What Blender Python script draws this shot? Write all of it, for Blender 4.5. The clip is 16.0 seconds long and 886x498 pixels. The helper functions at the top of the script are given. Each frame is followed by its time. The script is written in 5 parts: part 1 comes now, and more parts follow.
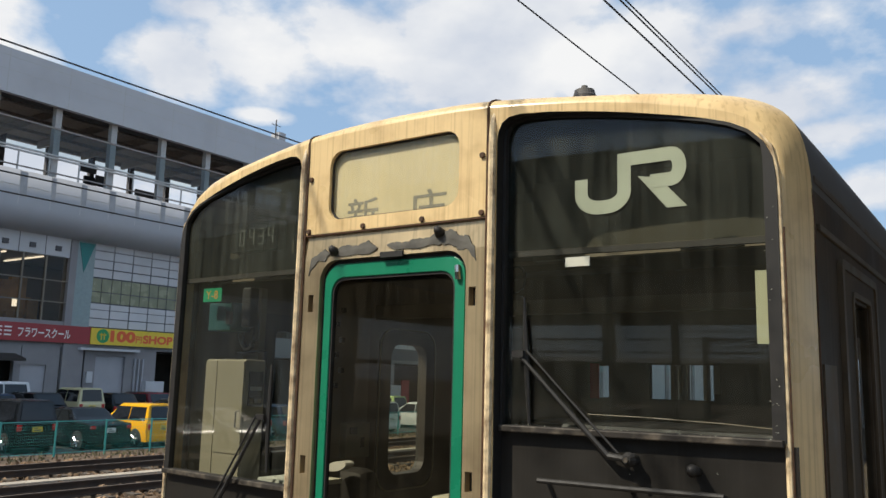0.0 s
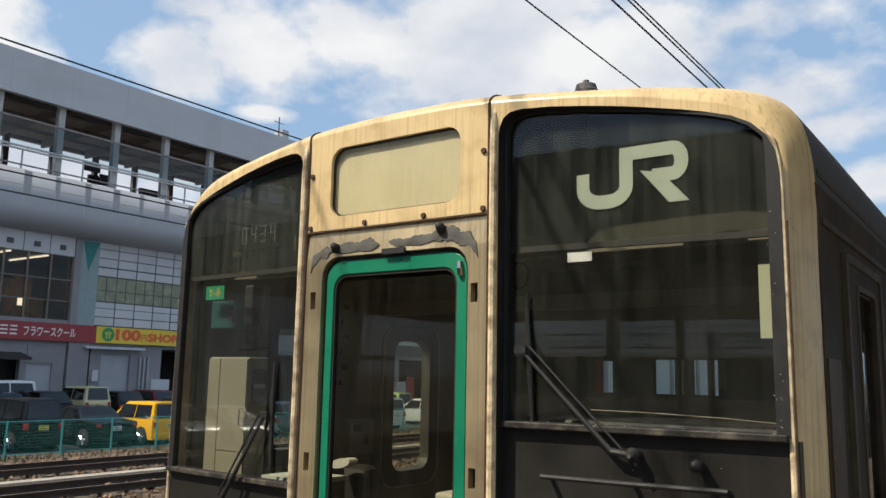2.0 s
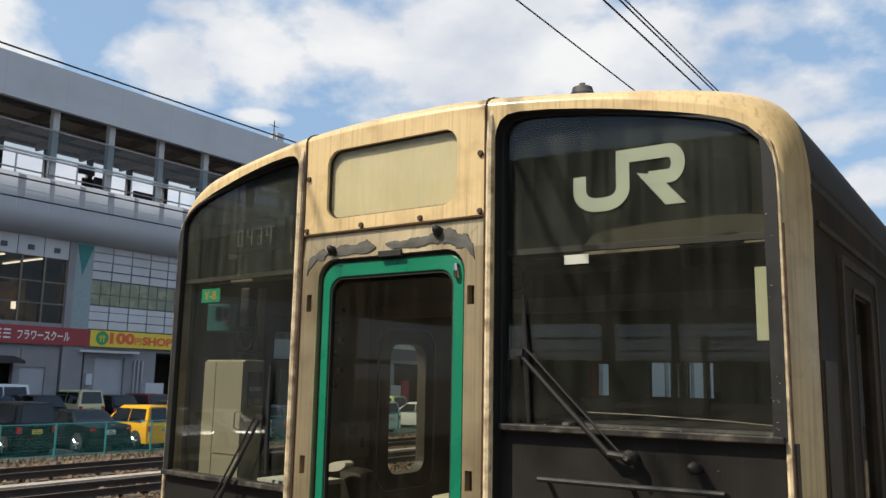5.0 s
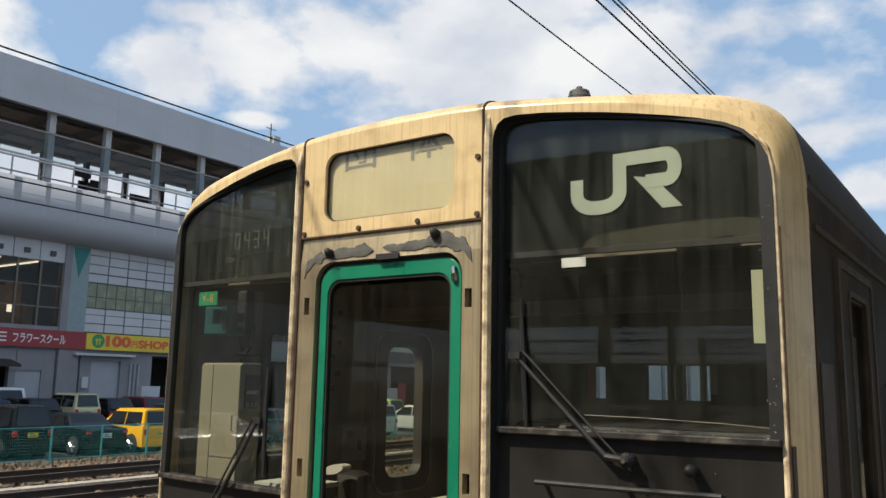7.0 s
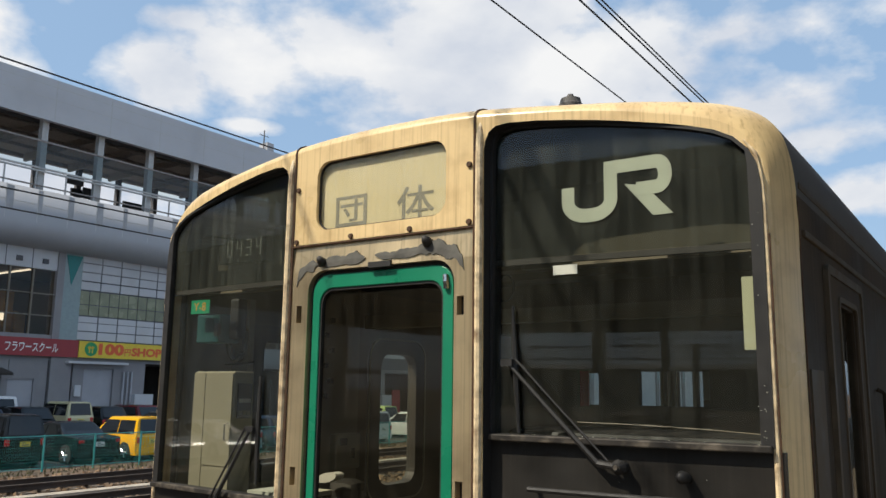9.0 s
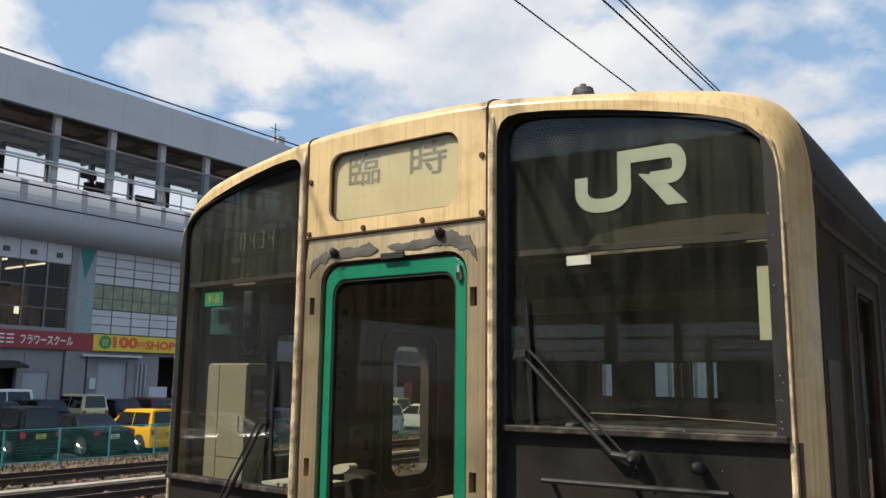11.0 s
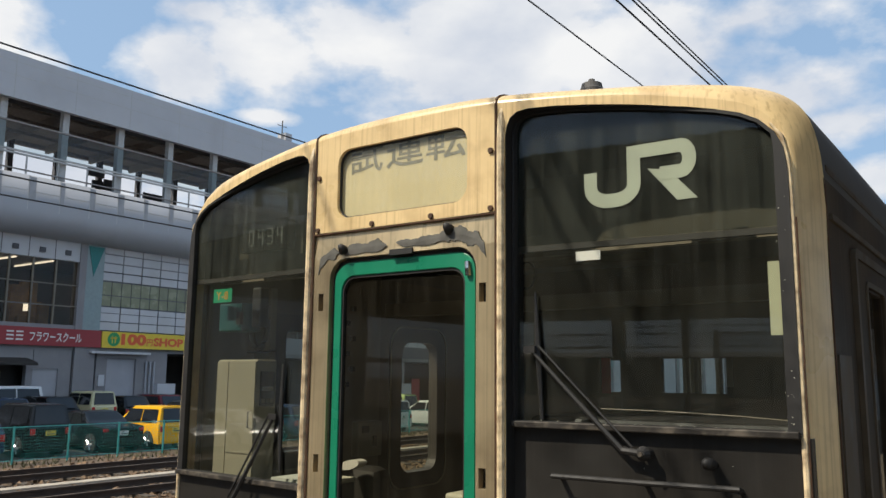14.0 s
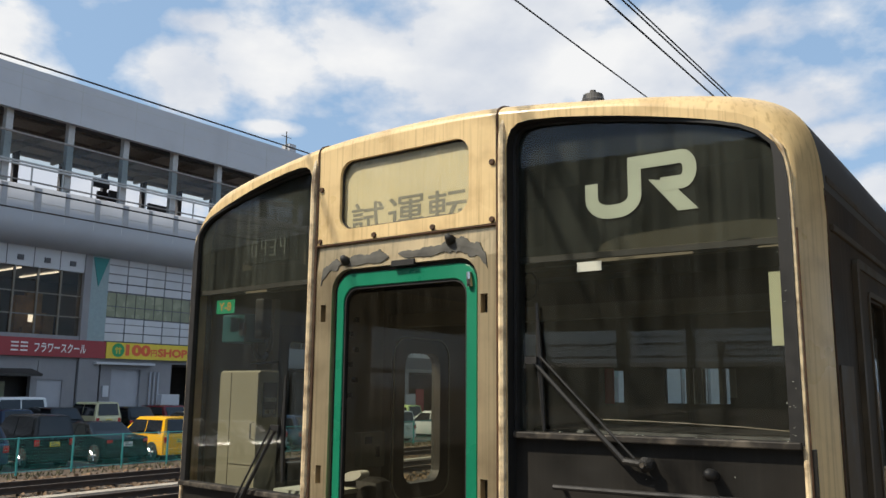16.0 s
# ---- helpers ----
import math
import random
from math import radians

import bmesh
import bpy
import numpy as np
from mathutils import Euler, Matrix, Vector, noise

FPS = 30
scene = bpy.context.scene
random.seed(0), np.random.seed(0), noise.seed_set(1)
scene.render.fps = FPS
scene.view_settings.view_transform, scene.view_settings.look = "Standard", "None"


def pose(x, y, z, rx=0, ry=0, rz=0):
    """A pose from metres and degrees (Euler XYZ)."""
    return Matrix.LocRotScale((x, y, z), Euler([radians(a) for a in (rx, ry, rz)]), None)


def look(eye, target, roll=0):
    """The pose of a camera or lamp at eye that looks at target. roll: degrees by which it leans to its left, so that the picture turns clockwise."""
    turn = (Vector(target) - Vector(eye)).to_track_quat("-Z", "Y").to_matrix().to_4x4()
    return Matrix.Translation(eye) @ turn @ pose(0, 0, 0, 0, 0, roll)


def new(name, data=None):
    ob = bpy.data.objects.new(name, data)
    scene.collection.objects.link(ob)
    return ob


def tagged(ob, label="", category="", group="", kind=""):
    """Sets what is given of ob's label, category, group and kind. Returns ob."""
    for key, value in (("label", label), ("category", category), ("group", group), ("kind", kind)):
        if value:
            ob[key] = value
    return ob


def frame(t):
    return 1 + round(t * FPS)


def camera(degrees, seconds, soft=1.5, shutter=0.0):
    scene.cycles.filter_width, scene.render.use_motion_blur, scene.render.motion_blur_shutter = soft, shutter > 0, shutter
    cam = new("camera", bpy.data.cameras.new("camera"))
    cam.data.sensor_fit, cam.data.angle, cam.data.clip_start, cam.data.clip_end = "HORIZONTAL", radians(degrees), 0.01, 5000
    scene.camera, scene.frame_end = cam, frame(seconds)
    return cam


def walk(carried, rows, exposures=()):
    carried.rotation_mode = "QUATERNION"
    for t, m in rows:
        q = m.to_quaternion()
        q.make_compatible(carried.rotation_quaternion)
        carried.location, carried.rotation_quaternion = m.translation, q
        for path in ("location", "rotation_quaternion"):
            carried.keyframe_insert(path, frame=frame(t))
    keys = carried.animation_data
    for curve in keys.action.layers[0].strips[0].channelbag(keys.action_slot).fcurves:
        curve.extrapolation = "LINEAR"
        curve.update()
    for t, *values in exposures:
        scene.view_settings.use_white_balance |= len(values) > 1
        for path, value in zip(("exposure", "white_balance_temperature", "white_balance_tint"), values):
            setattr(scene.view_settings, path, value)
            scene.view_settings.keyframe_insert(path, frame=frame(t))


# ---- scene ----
import itertools

# ---------- camera ----------
cam = camera(56.8, 16.0)


def eye(x, y, z, yaw, pitch, roll):
    """A camera pose: yaw to the left of +y, pitch upwards, roll, in degrees."""
    turn = Matrix.Rotation(radians(yaw), 4, "Z") @ Matrix.Rotation(radians(90 + pitch), 4, "X") @ Matrix.Rotation(radians(roll), 4, "Z")
    return Matrix.Translation((x, y, z)) @ turn


PATH = (
    (0, 1.972, -2.427, 2.344, 35.201, 9.070, 1.466),
    (0.5, 1.971, -2.421, 2.341, 35.252, 9.001, 1.432),
    (1, 1.972, -2.420, 2.341, 35.325, 8.903, 1.344),
    (1.5, 1.970, -2.418, 2.343, 35.459, 8.833, 1.221),
    (2, 1.974, -2.416, 2.345, 35.479, 8.806, 1.106),
    (2.5, 1.972, -2.418, 2.341, 35.417, 8.803, 1.142),
    (3, 1.968, -2.416, 2.342, 35.415, 8.807, 1.144),
    (3.5, 1.968, -2.417, 2.343, 35.339, 8.902, 1.088),
    (4, 1.968, -2.418, 2.342, 35.327, 8.975, 1.088),
    (6.5, 1.968, -2.417, 2.341, 34.811, 9.151, 1.072),
    (7, 1.969, -2.424, 2.341, 34.904, 9.262, 1.045),
    (7.5, 1.974, -2.425, 2.346, 34.447, 9.510, 0.923),
    (8, 1.978, -2.429, 2.345, 34.295, 9.696, 0.905),
    (8.5, 1.977, -2.428, 2.344, 34.307, 9.720, 0.860),
    (9, 1.978, -2.425, 2.346, 34.474, 9.700, 0.751),
    (11.5, 1.965, -2.422, 2.342, 35.534, 9.038, 0.580),
    (12, 1.961, -2.421, 2.343, 35.815, 8.976, 0.499),
    (12.5, 1.963, -2.420, 2.342, 35.970, 9.000, 0.500),
    (13, 1.964, -2.424, 2.341, 35.860, 8.895, 0.516),
    (13.5, 1.962, -2.423, 2.341, 35.805, 8.849, 0.554),
    (14, 1.962, -2.423, 2.340, 35.763, 8.916, 0.567),
    (14.5, 1.964, -2.422, 2.342, 35.898, 9.078, 0.537),
    (15, 1.966, -2.420, 2.342, 35.963, 9.270, 0.458),
    (15.5, 1.971, -2.422, 2.345, 36.050, 9.471, 0.441),
    (16, 1.974, -2.425, 2.342, 36.057, 9.621, 0.497),
)
walk(cam, [(t, eye(x, y, z, a, b, c)) for t, x, y, z, a, b, c in PATH])

# ---------- world, sun, exposure ----------
SUN_DIR = Vector((-0.36, -0.55, 0.76)).normalized()
scene.view_settings.exposure = 0.0
world = bpy.data.worlds.new("sky")
scene.world = world
world.use_nodes = True
wn, wl = world.node_tree.nodes, world.node_tree.links
wn.clear()


def wnode(kind, **kw):
    n = wn.new(kind)
    for k, v in kw.items():
        if k == "op":
            n.operation = v
        else:
            n.inputs[k].default_value = v
    return n


def wmath(op, a, b=None, clamp=False):
    n = wn.new("ShaderNodeMath")
    n.operation, n.use_clamp = op, clamp
    for i, v in enumerate((a, b)):
        if v is None:
            continue
        if isinstance(v, (int, float)):
            n.inputs[i].default_value = v
        else:
            wl.new(v, n.inputs[i])
    return n.outputs[0]


sky = wn.new("ShaderNodeTexSky")
sky.sky_type, sky.sun_disc = "NISHITA", False
sky.sun_elevation = math.asin(SUN_DIR.z)
sky.sun_rotation = math.atan2(SUN_DIR.x, SUN_DIR.y)
sky.air_density, sky.dust_density, sky.ozone_density = 1.0, 1.2, 1.2
geo = wn.new("ShaderNodeTexCoord")
direction = geo.outputs["Generated"]


def puff(az, el, wide, high, soft):
    """A soft round patch of the sky about a direction: 1 inside, falling to 0."""
    a, e = radians(az), radians(el)
    way = Vector((math.sin(a) * math.cos(e), math.cos(a) * math.cos(e), math.sin(e)))
    side = Vector((math.cos(a), -math.sin(a), 0))
    up = side.cross(way)
    terms = []
    for axis, size in ((side, wide), (up, high)):
        n = wn.new("ShaderNodeVectorMath")
        n.operation = "DOT_PRODUCT"
        wl.new(direction, n.inputs[0])
        n.inputs[1].default_value = axis / radians(size)
        terms.append(wmath("POWER", wmath("ABSOLUTE", n.outputs["Value"]), 2.0))
    n = wn.new("ShaderNodeVectorMath")
    n.operation = "DOT_PRODUCT"
    wl.new(direction, n.inputs[0])
    n.inputs[1].default_value = way
    front = wmath("GREATER_THAN", n.outputs["Value"], 0.0)
    r = wmath("SQRT", wmath("ADD", terms[0], terms[1]))
    return wmath("MULTIPLY", wmath("DIVIDE", wmath("SUBTRACT", 1.0 + soft, r), 2 * soft, clamp=True), front)


def sky_noise(scale, detail, rough):
    n = wn.new("ShaderNodeTexNoise")
    n.inputs["Scale"].default_value, n.inputs["Detail"].default_value, n.inputs["Roughness"].default_value = scale, detail, rough
    m = wn.new("ShaderNodeMapping")
    m.inputs["Scale"].default_value = (1, 1, 1.7)
    wl.new(direction, m.inputs["Vector"])
    wl.new(m.outputs[0], n.inputs["Vector"])
    return n.outputs[0]


cover = None
for az, el, wide, high, soft in (
        (-54.2, 20.2, 3.4, 2.3, 0.6), (-48.6, 21.6, 5.0, 3.1, 0.7), (-41.7, 23.2, 7.0, 2.9, 0.8), (-32.0, 23.0, 10.5, 6.4, 0.6), (-22.5, 21.5, 8.0, 4.8, 0.7),
        (-66.0, 20.9, 3.4, 2.3, 0.9), (-53.6, 24.0, 2.0, 0.8, 1.0), (-13.0, 18.0, 6.5, 2.2, 1.0), (-9.0, 16.2, 4.0, 1.2, 1.0),
        (-14.0, 23.4, 5.0, 1.4, 1.0), (-48.4, 17.6, 1.8, 0.5, 1.0), (-6.5, 12.4, 4.0, 1.2, 1.0), (-36.0, 32.0, 26.0, 5.5, 0.6), (10.0, 36.0, 24.0, 12.0, 0.7),
        (-62.0, 13.5, 14.0, 3.0, 0.6), (150.0, 52.0, 60.0, 14.0, 0.6), (-120.0, 40.0, 30.0, 10.0, 0.6)):
    p = puff(az, el, wide, high, soft)
    cover = p if cover is None else wmath("MAXIMUM", cover, p)
ragged = wmath("ADD", cover, wmath("MULTIPLY", wmath("SUBTRACT", sky_noise(13.0, 8.0, 0.55), 0.5), 1.35))
ramp = wn.new("ShaderNodeValToRGB")
ramp.color_ramp.elements[0].position, ramp.color_ramp.elements[1].position = 0.32, 0.74
wl.new(ragged, ramp.inputs[0])
tone = wn.new("ShaderNodeValToRGB")
tone.color_ramp.elements[0].position, tone.color_ramp.elements[1].position = 0.35, 0.66
tone.color_ramp.elements[0].color = (6.3, 6.8, 7.7, 1)
tone.color_ramp.elements[1].color = (9.1, 9.15, 9.2, 1)
wl.new(sky_noise(6.5, 6.0, 0.5), tone.inputs[0])
veil = wn.new("ShaderNodeMix")
veil.data_type = "RGBA"
veil.inputs[0].default_value = 0.55
wl.new(sky.outputs[0], veil.inputs[6])
veil.inputs[7].default_value = (4.5, 6.8, 9.8, 1)
mix = wn.new("ShaderNodeMix")
mix.data_type = "RGBA"
wl.new(ramp.outputs[0], mix.inputs[0])
wl.new(veil.outputs[2], mix.inputs[6])
wl.new(tone.outputs[0], mix.inputs[7])
back = wn.new("ShaderNodeBackground")
back.inputs["Strength"].default_value = 0.10
wl.new(mix.outputs[2], back.inputs[0])
wout = wn.new("ShaderNodeOutputWorld")
wl.new(back.outputs[0], wout.inputs[0])

lamp = bpy.data.lights.new("sun", "SUN")
lamp.energy, lamp.angle, lamp.color = 4.9, radians(0.6), (1.0, 0.91, 0.755)
sun = new("sun", lamp)
sun.matrix_world = look(SUN_DIR * 60, (0, 0, 0))


# ---------- materials ----------
def material(name, colour, rough=0.6, metal=0.0, vary=0.12, scale=6.0, bump=0.0, bump_scale=60.0, streak=0.0, dirt=None, dirt_amount=0.0,
             spec=0.5, stretch=(1, 1, 1), dirt_scale=3.0, emit=None, island=0.0):
    """A surface with colour variation at two scales, optional vertical streaks of dirt, and fine relief."""
    m = bpy.data.materials.new(name)
    m.use_nodes = True
    nt = m.node_tree
    n, l = nt.nodes, nt.links
    b = n["Principled BSDF"]
    b.inputs["Roughness"].default_value, b.inputs["Metallic"].default_value = rough, metal
    b.inputs["Specular IOR Level"].default_value = spec
    tc = n.new("ShaderNodeTexCoord")
    mp = n.new("ShaderNodeMapping")
    mp.inputs["Scale"].default_value = stretch
    l.new(tc.outputs["Object"], mp.inputs["Vector"])

    def noise_tex(s, detail, source):
        t = n.new("ShaderNodeTexNoise")
        t.inputs["Scale"].default_value, t.inputs["Detail"].default_value = s, detail
        l.new(source, t.inputs["Vector"])
        return t.outputs[0]

    def ranged(v, lo, hi, a, c):
        r = n.new("ShaderNodeMapRange")
        l.new(v, r.inputs[0])
        for i, x in enumerate((lo, hi, a, c)):
            r.inputs[i + 1].default_value = x
        return r.outputs[0]

    def mixed(fac, a, c, blend="MIX"):
        x = n.new("ShaderNodeMix")
        x.data_type, x.blend_type = "RGBA", blend
        for v, i in ((fac, 0), (a, 6), (c, 7)):
            if hasattr(v, "links"):
                l.new(v, x.inputs[i])
            else:
                x.inputs[i].default_value = v
        return x.outputs[2]

    base = (*colour, 1)
    dark = (*[c * (1 - 2.2 * vary) for c in colour], 1)
    light = (*[min(1, c * (1 + 1.2 * vary)) for c in colour], 1)
    big = noise_tex(scale, 4.0, mp.outputs[0])
    fine = noise_tex(scale * 11, 3.0, mp.outputs[0])
    col = mixed(ranged(big, 0.3, 0.7, 0, 1), dark, light)
    col = mixed(ranged(fine, 0.35, 0.65, 0, 0.35), col, base)
    if island:
        info = n.new("ShaderNodeObjectInfo")
        g = n.new("ShaderNodeNewGeometry")
        add = n.new("ShaderNodeMath")
        add.operation = "ADD"
        l.new(info.outputs["Random"], add.inputs[0])
        l.new(g.outputs["Random Per Island"], add.inputs[1])
        hs = n.new("ShaderNodeHueSaturation")
        l.new(ranged(add.outputs[0], 0, 2, 1 - island, 1 + island), hs.inputs["Value"])
        l.new(col, hs.inputs["Color"])
        col = hs.outputs[0]
    if dirt:
        patch = ranged(noise_tex(dirt_scale, 6.0, tc.outputs["Object"]), 0.47, 0.68, 0, dirt_amount)
        col = mixed(patch, col, (*dirt, 1))
        if streak:
            sm = n.new("ShaderNodeMapping")
            sm.inputs["Scale"].default_value = (75, 75, 1.6)
            l.new(tc.outputs["Object"], sm.inputs["Vector"])
            run = ranged(noise_tex(1.0, 4.0, sm.outputs[0]), 0.5, 0.72, 0, streak)
            col = mixed(run, col, (*dirt, 1))
    l.new(col, b.inputs["Base Color"])
    l.new(ranged(big, 0.3, 0.7, max(0.03, rough - 0.1), min(1, rough + 0.1)), b.inputs["Roughness"])
    if bump:
        bp = n.new("ShaderNodeBump")
        bp.inputs["Strength"].default_value, bp.inputs["Distance"].default_value = bump, 0.01
        l.new(noise_tex(bump_scale, 5.0, mp.outputs[0]), bp.inputs["Height"])
        l.new(bp.outputs[0], b.inputs["Normal"])
    if emit:
        b.inputs["Emission Color"].default_value, b.inputs["Emission Strength"].default_value = (*emit[0], 1), emit[1]
    return m


def glass(name, tint=(0.8, 0.84, 0.82), ior=1.5, rough=0.0, film=None, film_amount=0.0, edge=1.0):
    """A thin pane: clear and tinted straight through, with a mirror's gloss by Fresnel, and a film of dust and haze."""
    m = bpy.data.materials.new(name)
    m.use_nodes = True
    n, l = m.node_tree.nodes, m.node_tree.links
    n.clear()
    out = n.new("ShaderNodeOutputMaterial")
    tr, gl = n.new("ShaderNodeBsdfTransparent"), n.new("ShaderNodeBsdfGlossy")
    tr.inputs[0].default_value = (*tint, 1)
    gl.inputs["Roughness"].default_value = rough
    fr = n.new("ShaderNodeFresnel")
    fr.inputs[0].default_value = ior
    mx = n.new("ShaderNodeMixShader")
    l.new(fr.outputs[0], mx.inputs[0])
    l.new(tr.outputs[0], mx.inputs[1])
    l.new(gl.outputs[0], mx.inputs[2])
    last = mx.outputs[0]
    if film:
        d = n.new("ShaderNodeBsdfDiffuse")
        d.inputs[0].default_value = (*film, 1)
        t = n.new("ShaderNodeTexNoise")
        t.inputs["Scale"].default_value, t.inputs["Detail"].default_value = 5.0, 8.0
        tc = n.new("ShaderNodeTexCoord")
        l.new(tc.outputs["Object"], t.inputs["Vector"])
        # rain has washed the dust into runs
        run_map = n.new("ShaderNodeMapping")
        run_map.inputs["Scale"].default_value = (30, 30, 1.6)
        l.new(tc.outputs["Object"], run_map.inputs["Vector"])
        runs = n.new("ShaderNodeTexNoise")
        runs.inputs["Scale"].default_value, runs.inputs["Detail"].default_value = 1.0, 5.0
        l.new(run_map.outputs[0], runs.inputs["Vector"])
        both = n.new("ShaderNodeMath")
        both.operation = "MULTIPLY_ADD"
        l.new(runs.outputs[0], both.inputs[0])
        both.inputs[1].default_value = 0.6
        half = n.new("ShaderNodeMath")
        half.operation = "MULTIPLY"
        l.new(t.outputs[0], half.inputs[0])
        half.inputs[1].default_value = 0.4
        l.new(half.outputs[0], both.inputs[2])
        r = n.new("ShaderNodeMapRange")
        for i, x in enumerate((0.38, 0.68, film_amount * 0.4, film_amount * 1.7)):
            r.inputs[i + 1].default_value = x
        l.new(both.outputs[0], r.inputs[0])
        m2 = n.new("ShaderNodeMixShader")
        l.new(r.outputs[0], m2.inputs[0])
        l.new(last, m2.inputs[1])
        l.new(d.outputs[0], m2.inputs[2])
        last = m2.outputs[0]
    l.new(last, out.inputs[0])
    return m


M = {
    "cream": material("cream_frp", (0.80, 0.595, 0.305), 0.34, vary=0.06, scale=3, bump=0.05, bump_scale=30, dirt=(0.33, 0.20, 0.08), dirt_amount=0.32, streak=0.5, dirt_scale=9.0),
    "steel": material("stainless_steel", (0.76, 0.60, 0.36), 0.36, metal=0.7, vary=0.14, scale=3, bump=0.03, bump_scale=120, stretch=(1, 1, 0.1), dirt=(0.16, 0.11, 0.07), dirt_amount=0.5, streak=0.35),
    # stainless side walls: the shade on them is put into this dark colour
    "shaded_side_steel": material("shaded_side_steel", (0.046, 0.033, 0.021), 0.6, metal=0.0, spec=0.12, vary=0.12, scale=3, bump=0.04, bump_scale=90, dirt=(0.14, 0.11, 0.08), dirt_amount=0.4, streak=0.4),
    "green": material("green_paint", (0.008, 0.205, 0.108), 0.32, vary=0.06, scale=5, bump=0.02),
    "black": material("black_paint", (0.022, 0.0205, 0.018), 0.42, vary=0.18, scale=5, bump=0.05, bump_scale=200, spec=0.28, dirt=(0.04, 0.035, 0.03), dirt_amount=0.3, streak=0.25),
    "rubber": material("black_rubber", (0.018, 0.017, 0.016), 0.6, vary=0.2, scale=20),
    "ledge": material("worn_ledge", (0.035, 0.031, 0.027), 0.55, vary=0.25, scale=14, spec=0.25, dirt=(0.26, 0.22, 0.17), dirt_amount=0.4, dirt_scale=20.0),
    "chip": material("chipped_edge", (0.80, 0.64, 0.40), 0.5, vary=0.15, scale=30, dirt=(0.2, 0.12, 0.07), dirt_amount=0.8, dirt_scale=18.0),
    "rust": material("rusty_seam", (0.09, 0.045, 0.022), 0.8, vary=0.3, scale=30),
    "sealant": material("grey_sealant", (0.11, 0.105, 0.09), 0.6, vary=0.2, scale=18, bump=0.12, bump_scale=50),
    "interior": material("beige_wall", (0.24, 0.20, 0.14), 0.55, vary=0.08, scale=3),
    "cab_dark": material("dark_lining", (0.15, 0.125, 0.085), 0.6, vary=0.12, scale=4),
    "ceiling": material("cab_ceiling", (0.13, 0.12, 0.09), 0.6, vary=0.1, scale=3),
    "cabinet": material("cream_cabinet", (0.35, 0.315, 0.225), 0.4, vary=0.05, scale=3),
    "white": material("white_paint", (0.72, 0.72, 0.68), 0.5, vary=0.05, scale=5),
    "logo": material("pale_decal", (0.55, 0.58, 0.49), 0.5, vary=0.05, scale=8),
    "sign_red_card": material("red_card", (0.45, 0.05, 0.05), 0.6, vary=0.05),
    # side trim, darkened as well for the shade along the wall
    "side_trim": material("worn_shaded_trim", (0.105, 0.08, 0.052), 0.55, spec=0.2, vary=0.2, scale=8, dirt=(0.08, 0.06, 0.04), dirt_amount=0.6, streak=0.4),
    "paper": material("white_card", (0.62, 0.62, 0.52), 0.6, vary=0.03),
    "curtain": material("sun_blind", (0.62, 0.62, 0.42), 0.7, vary=0.05),
    "film": material("sign_film", (0.60, 0.54, 0.35), 0.55, vary=0.035, scale=5, spec=0.2),
    "ink": material("sign_ink", (0.19, 0.19, 0.155), 0.6, vary=0.05),
    "orange": material("orange_letters", (0.85, 0.42, 0.08), 0.5, vary=0.05),
    "label_green": material("green_label", (0.02, 0.33, 0.16), 0.45, vary=0.05),
    "teal": material("teal_panel", (0.03, 0.10, 0.10), 0.35, vary=0.1),
    "chrome": material("bright_metal", (0.70, 0.66, 0.58), 0.22, metal=1.0, vary=0.05),
    "grille": material("dark_roof", (0.10, 0.095, 0.09), 0.7, vary=0.15, scale=5),
    # film amounts cover the dust plus a veil of haze that lifts dark glass
    "glass": glass("windscreen_glass", (0.66, 0.70, 0.66), 1.50, film=(0.32, 0.33, 0.27), film_amount=0.042),
    "door_glass": glass("door_glass", (0.62, 0.60, 0.49), 1.36, film=(0.28, 0.25, 0.18), film_amount=0.035),
    "dest_glass": glass("sign_glass", (0.92, 0.92, 0.88), 1.45, film=(0.62, 0.58, 0.44), film_amount=0.14),
    "smoke": glass("smoked_band", (0.34, 0.36, 0.35), 1.12, film=(0.11, 0.12, 0.11), film_amount=0.27),
    "side_glass": glass("side_glass", (0.8, 0.85, 0.82), 1.35),
    "trim_dark": material("dark_trim", (0.055, 0.05, 0.045), 0.6),
    "digit": material("digit_segments", (0.62, 0.62, 0.55), 0.5, emit=((0.9, 0.9, 0.8), 0.12)),
}


# ---------- mesh helpers ----------
def part(name, bm, mat, parent=None, label="", smooth=False, bevel=0.0):
    me = bpy.data.meshes.new(name)
    bmesh.ops.recalc_face_normals(bm, faces=bm.faces[:])
    if smooth:
        for f in bm.faces:
            f.smooth = True
    bm.to_mesh(me)
    bm.free()
    me.materials.append(M[mat] if isinstance(mat, str) else mat)
    ob = new(name, me)
    if parent:
        ob.parent = parent
    if label:
        tagged(ob, label)
    if bevel:
        mod = ob.modifiers.new("bevel", "BEVEL")
        mod.width, mod.segments, mod.limit_method, mod.angle_limit = bevel, 2, "ANGLE", radians(35)
        mod.harden_normals = False
    return ob


def thing(name, x, y, z, label, category, group="", rz=0.0, kind=""):
    ob = new(name)
    ob.matrix_basis = pose(x, y, z, 0, 0, rz)
    return tagged(ob, label, category, group, kind)


def add_box(bm, x0, x1, y0, y1, z0, z1, m=None):
    vs = [bm.verts.new(Vector((x, y, z)) if m is None else m @ Vector((x, y, z))) for x in (x0, x1) for y in (y0, y1) for z in (z0, z1)]
    for q in ((0, 1, 3, 2), (4, 6, 7, 5), (0, 4, 5, 1), (2, 3, 7, 6), (0, 2, 6, 4), (1, 5, 7, 3)):
        bm.faces.new([vs[i] for i in q])
    return vs


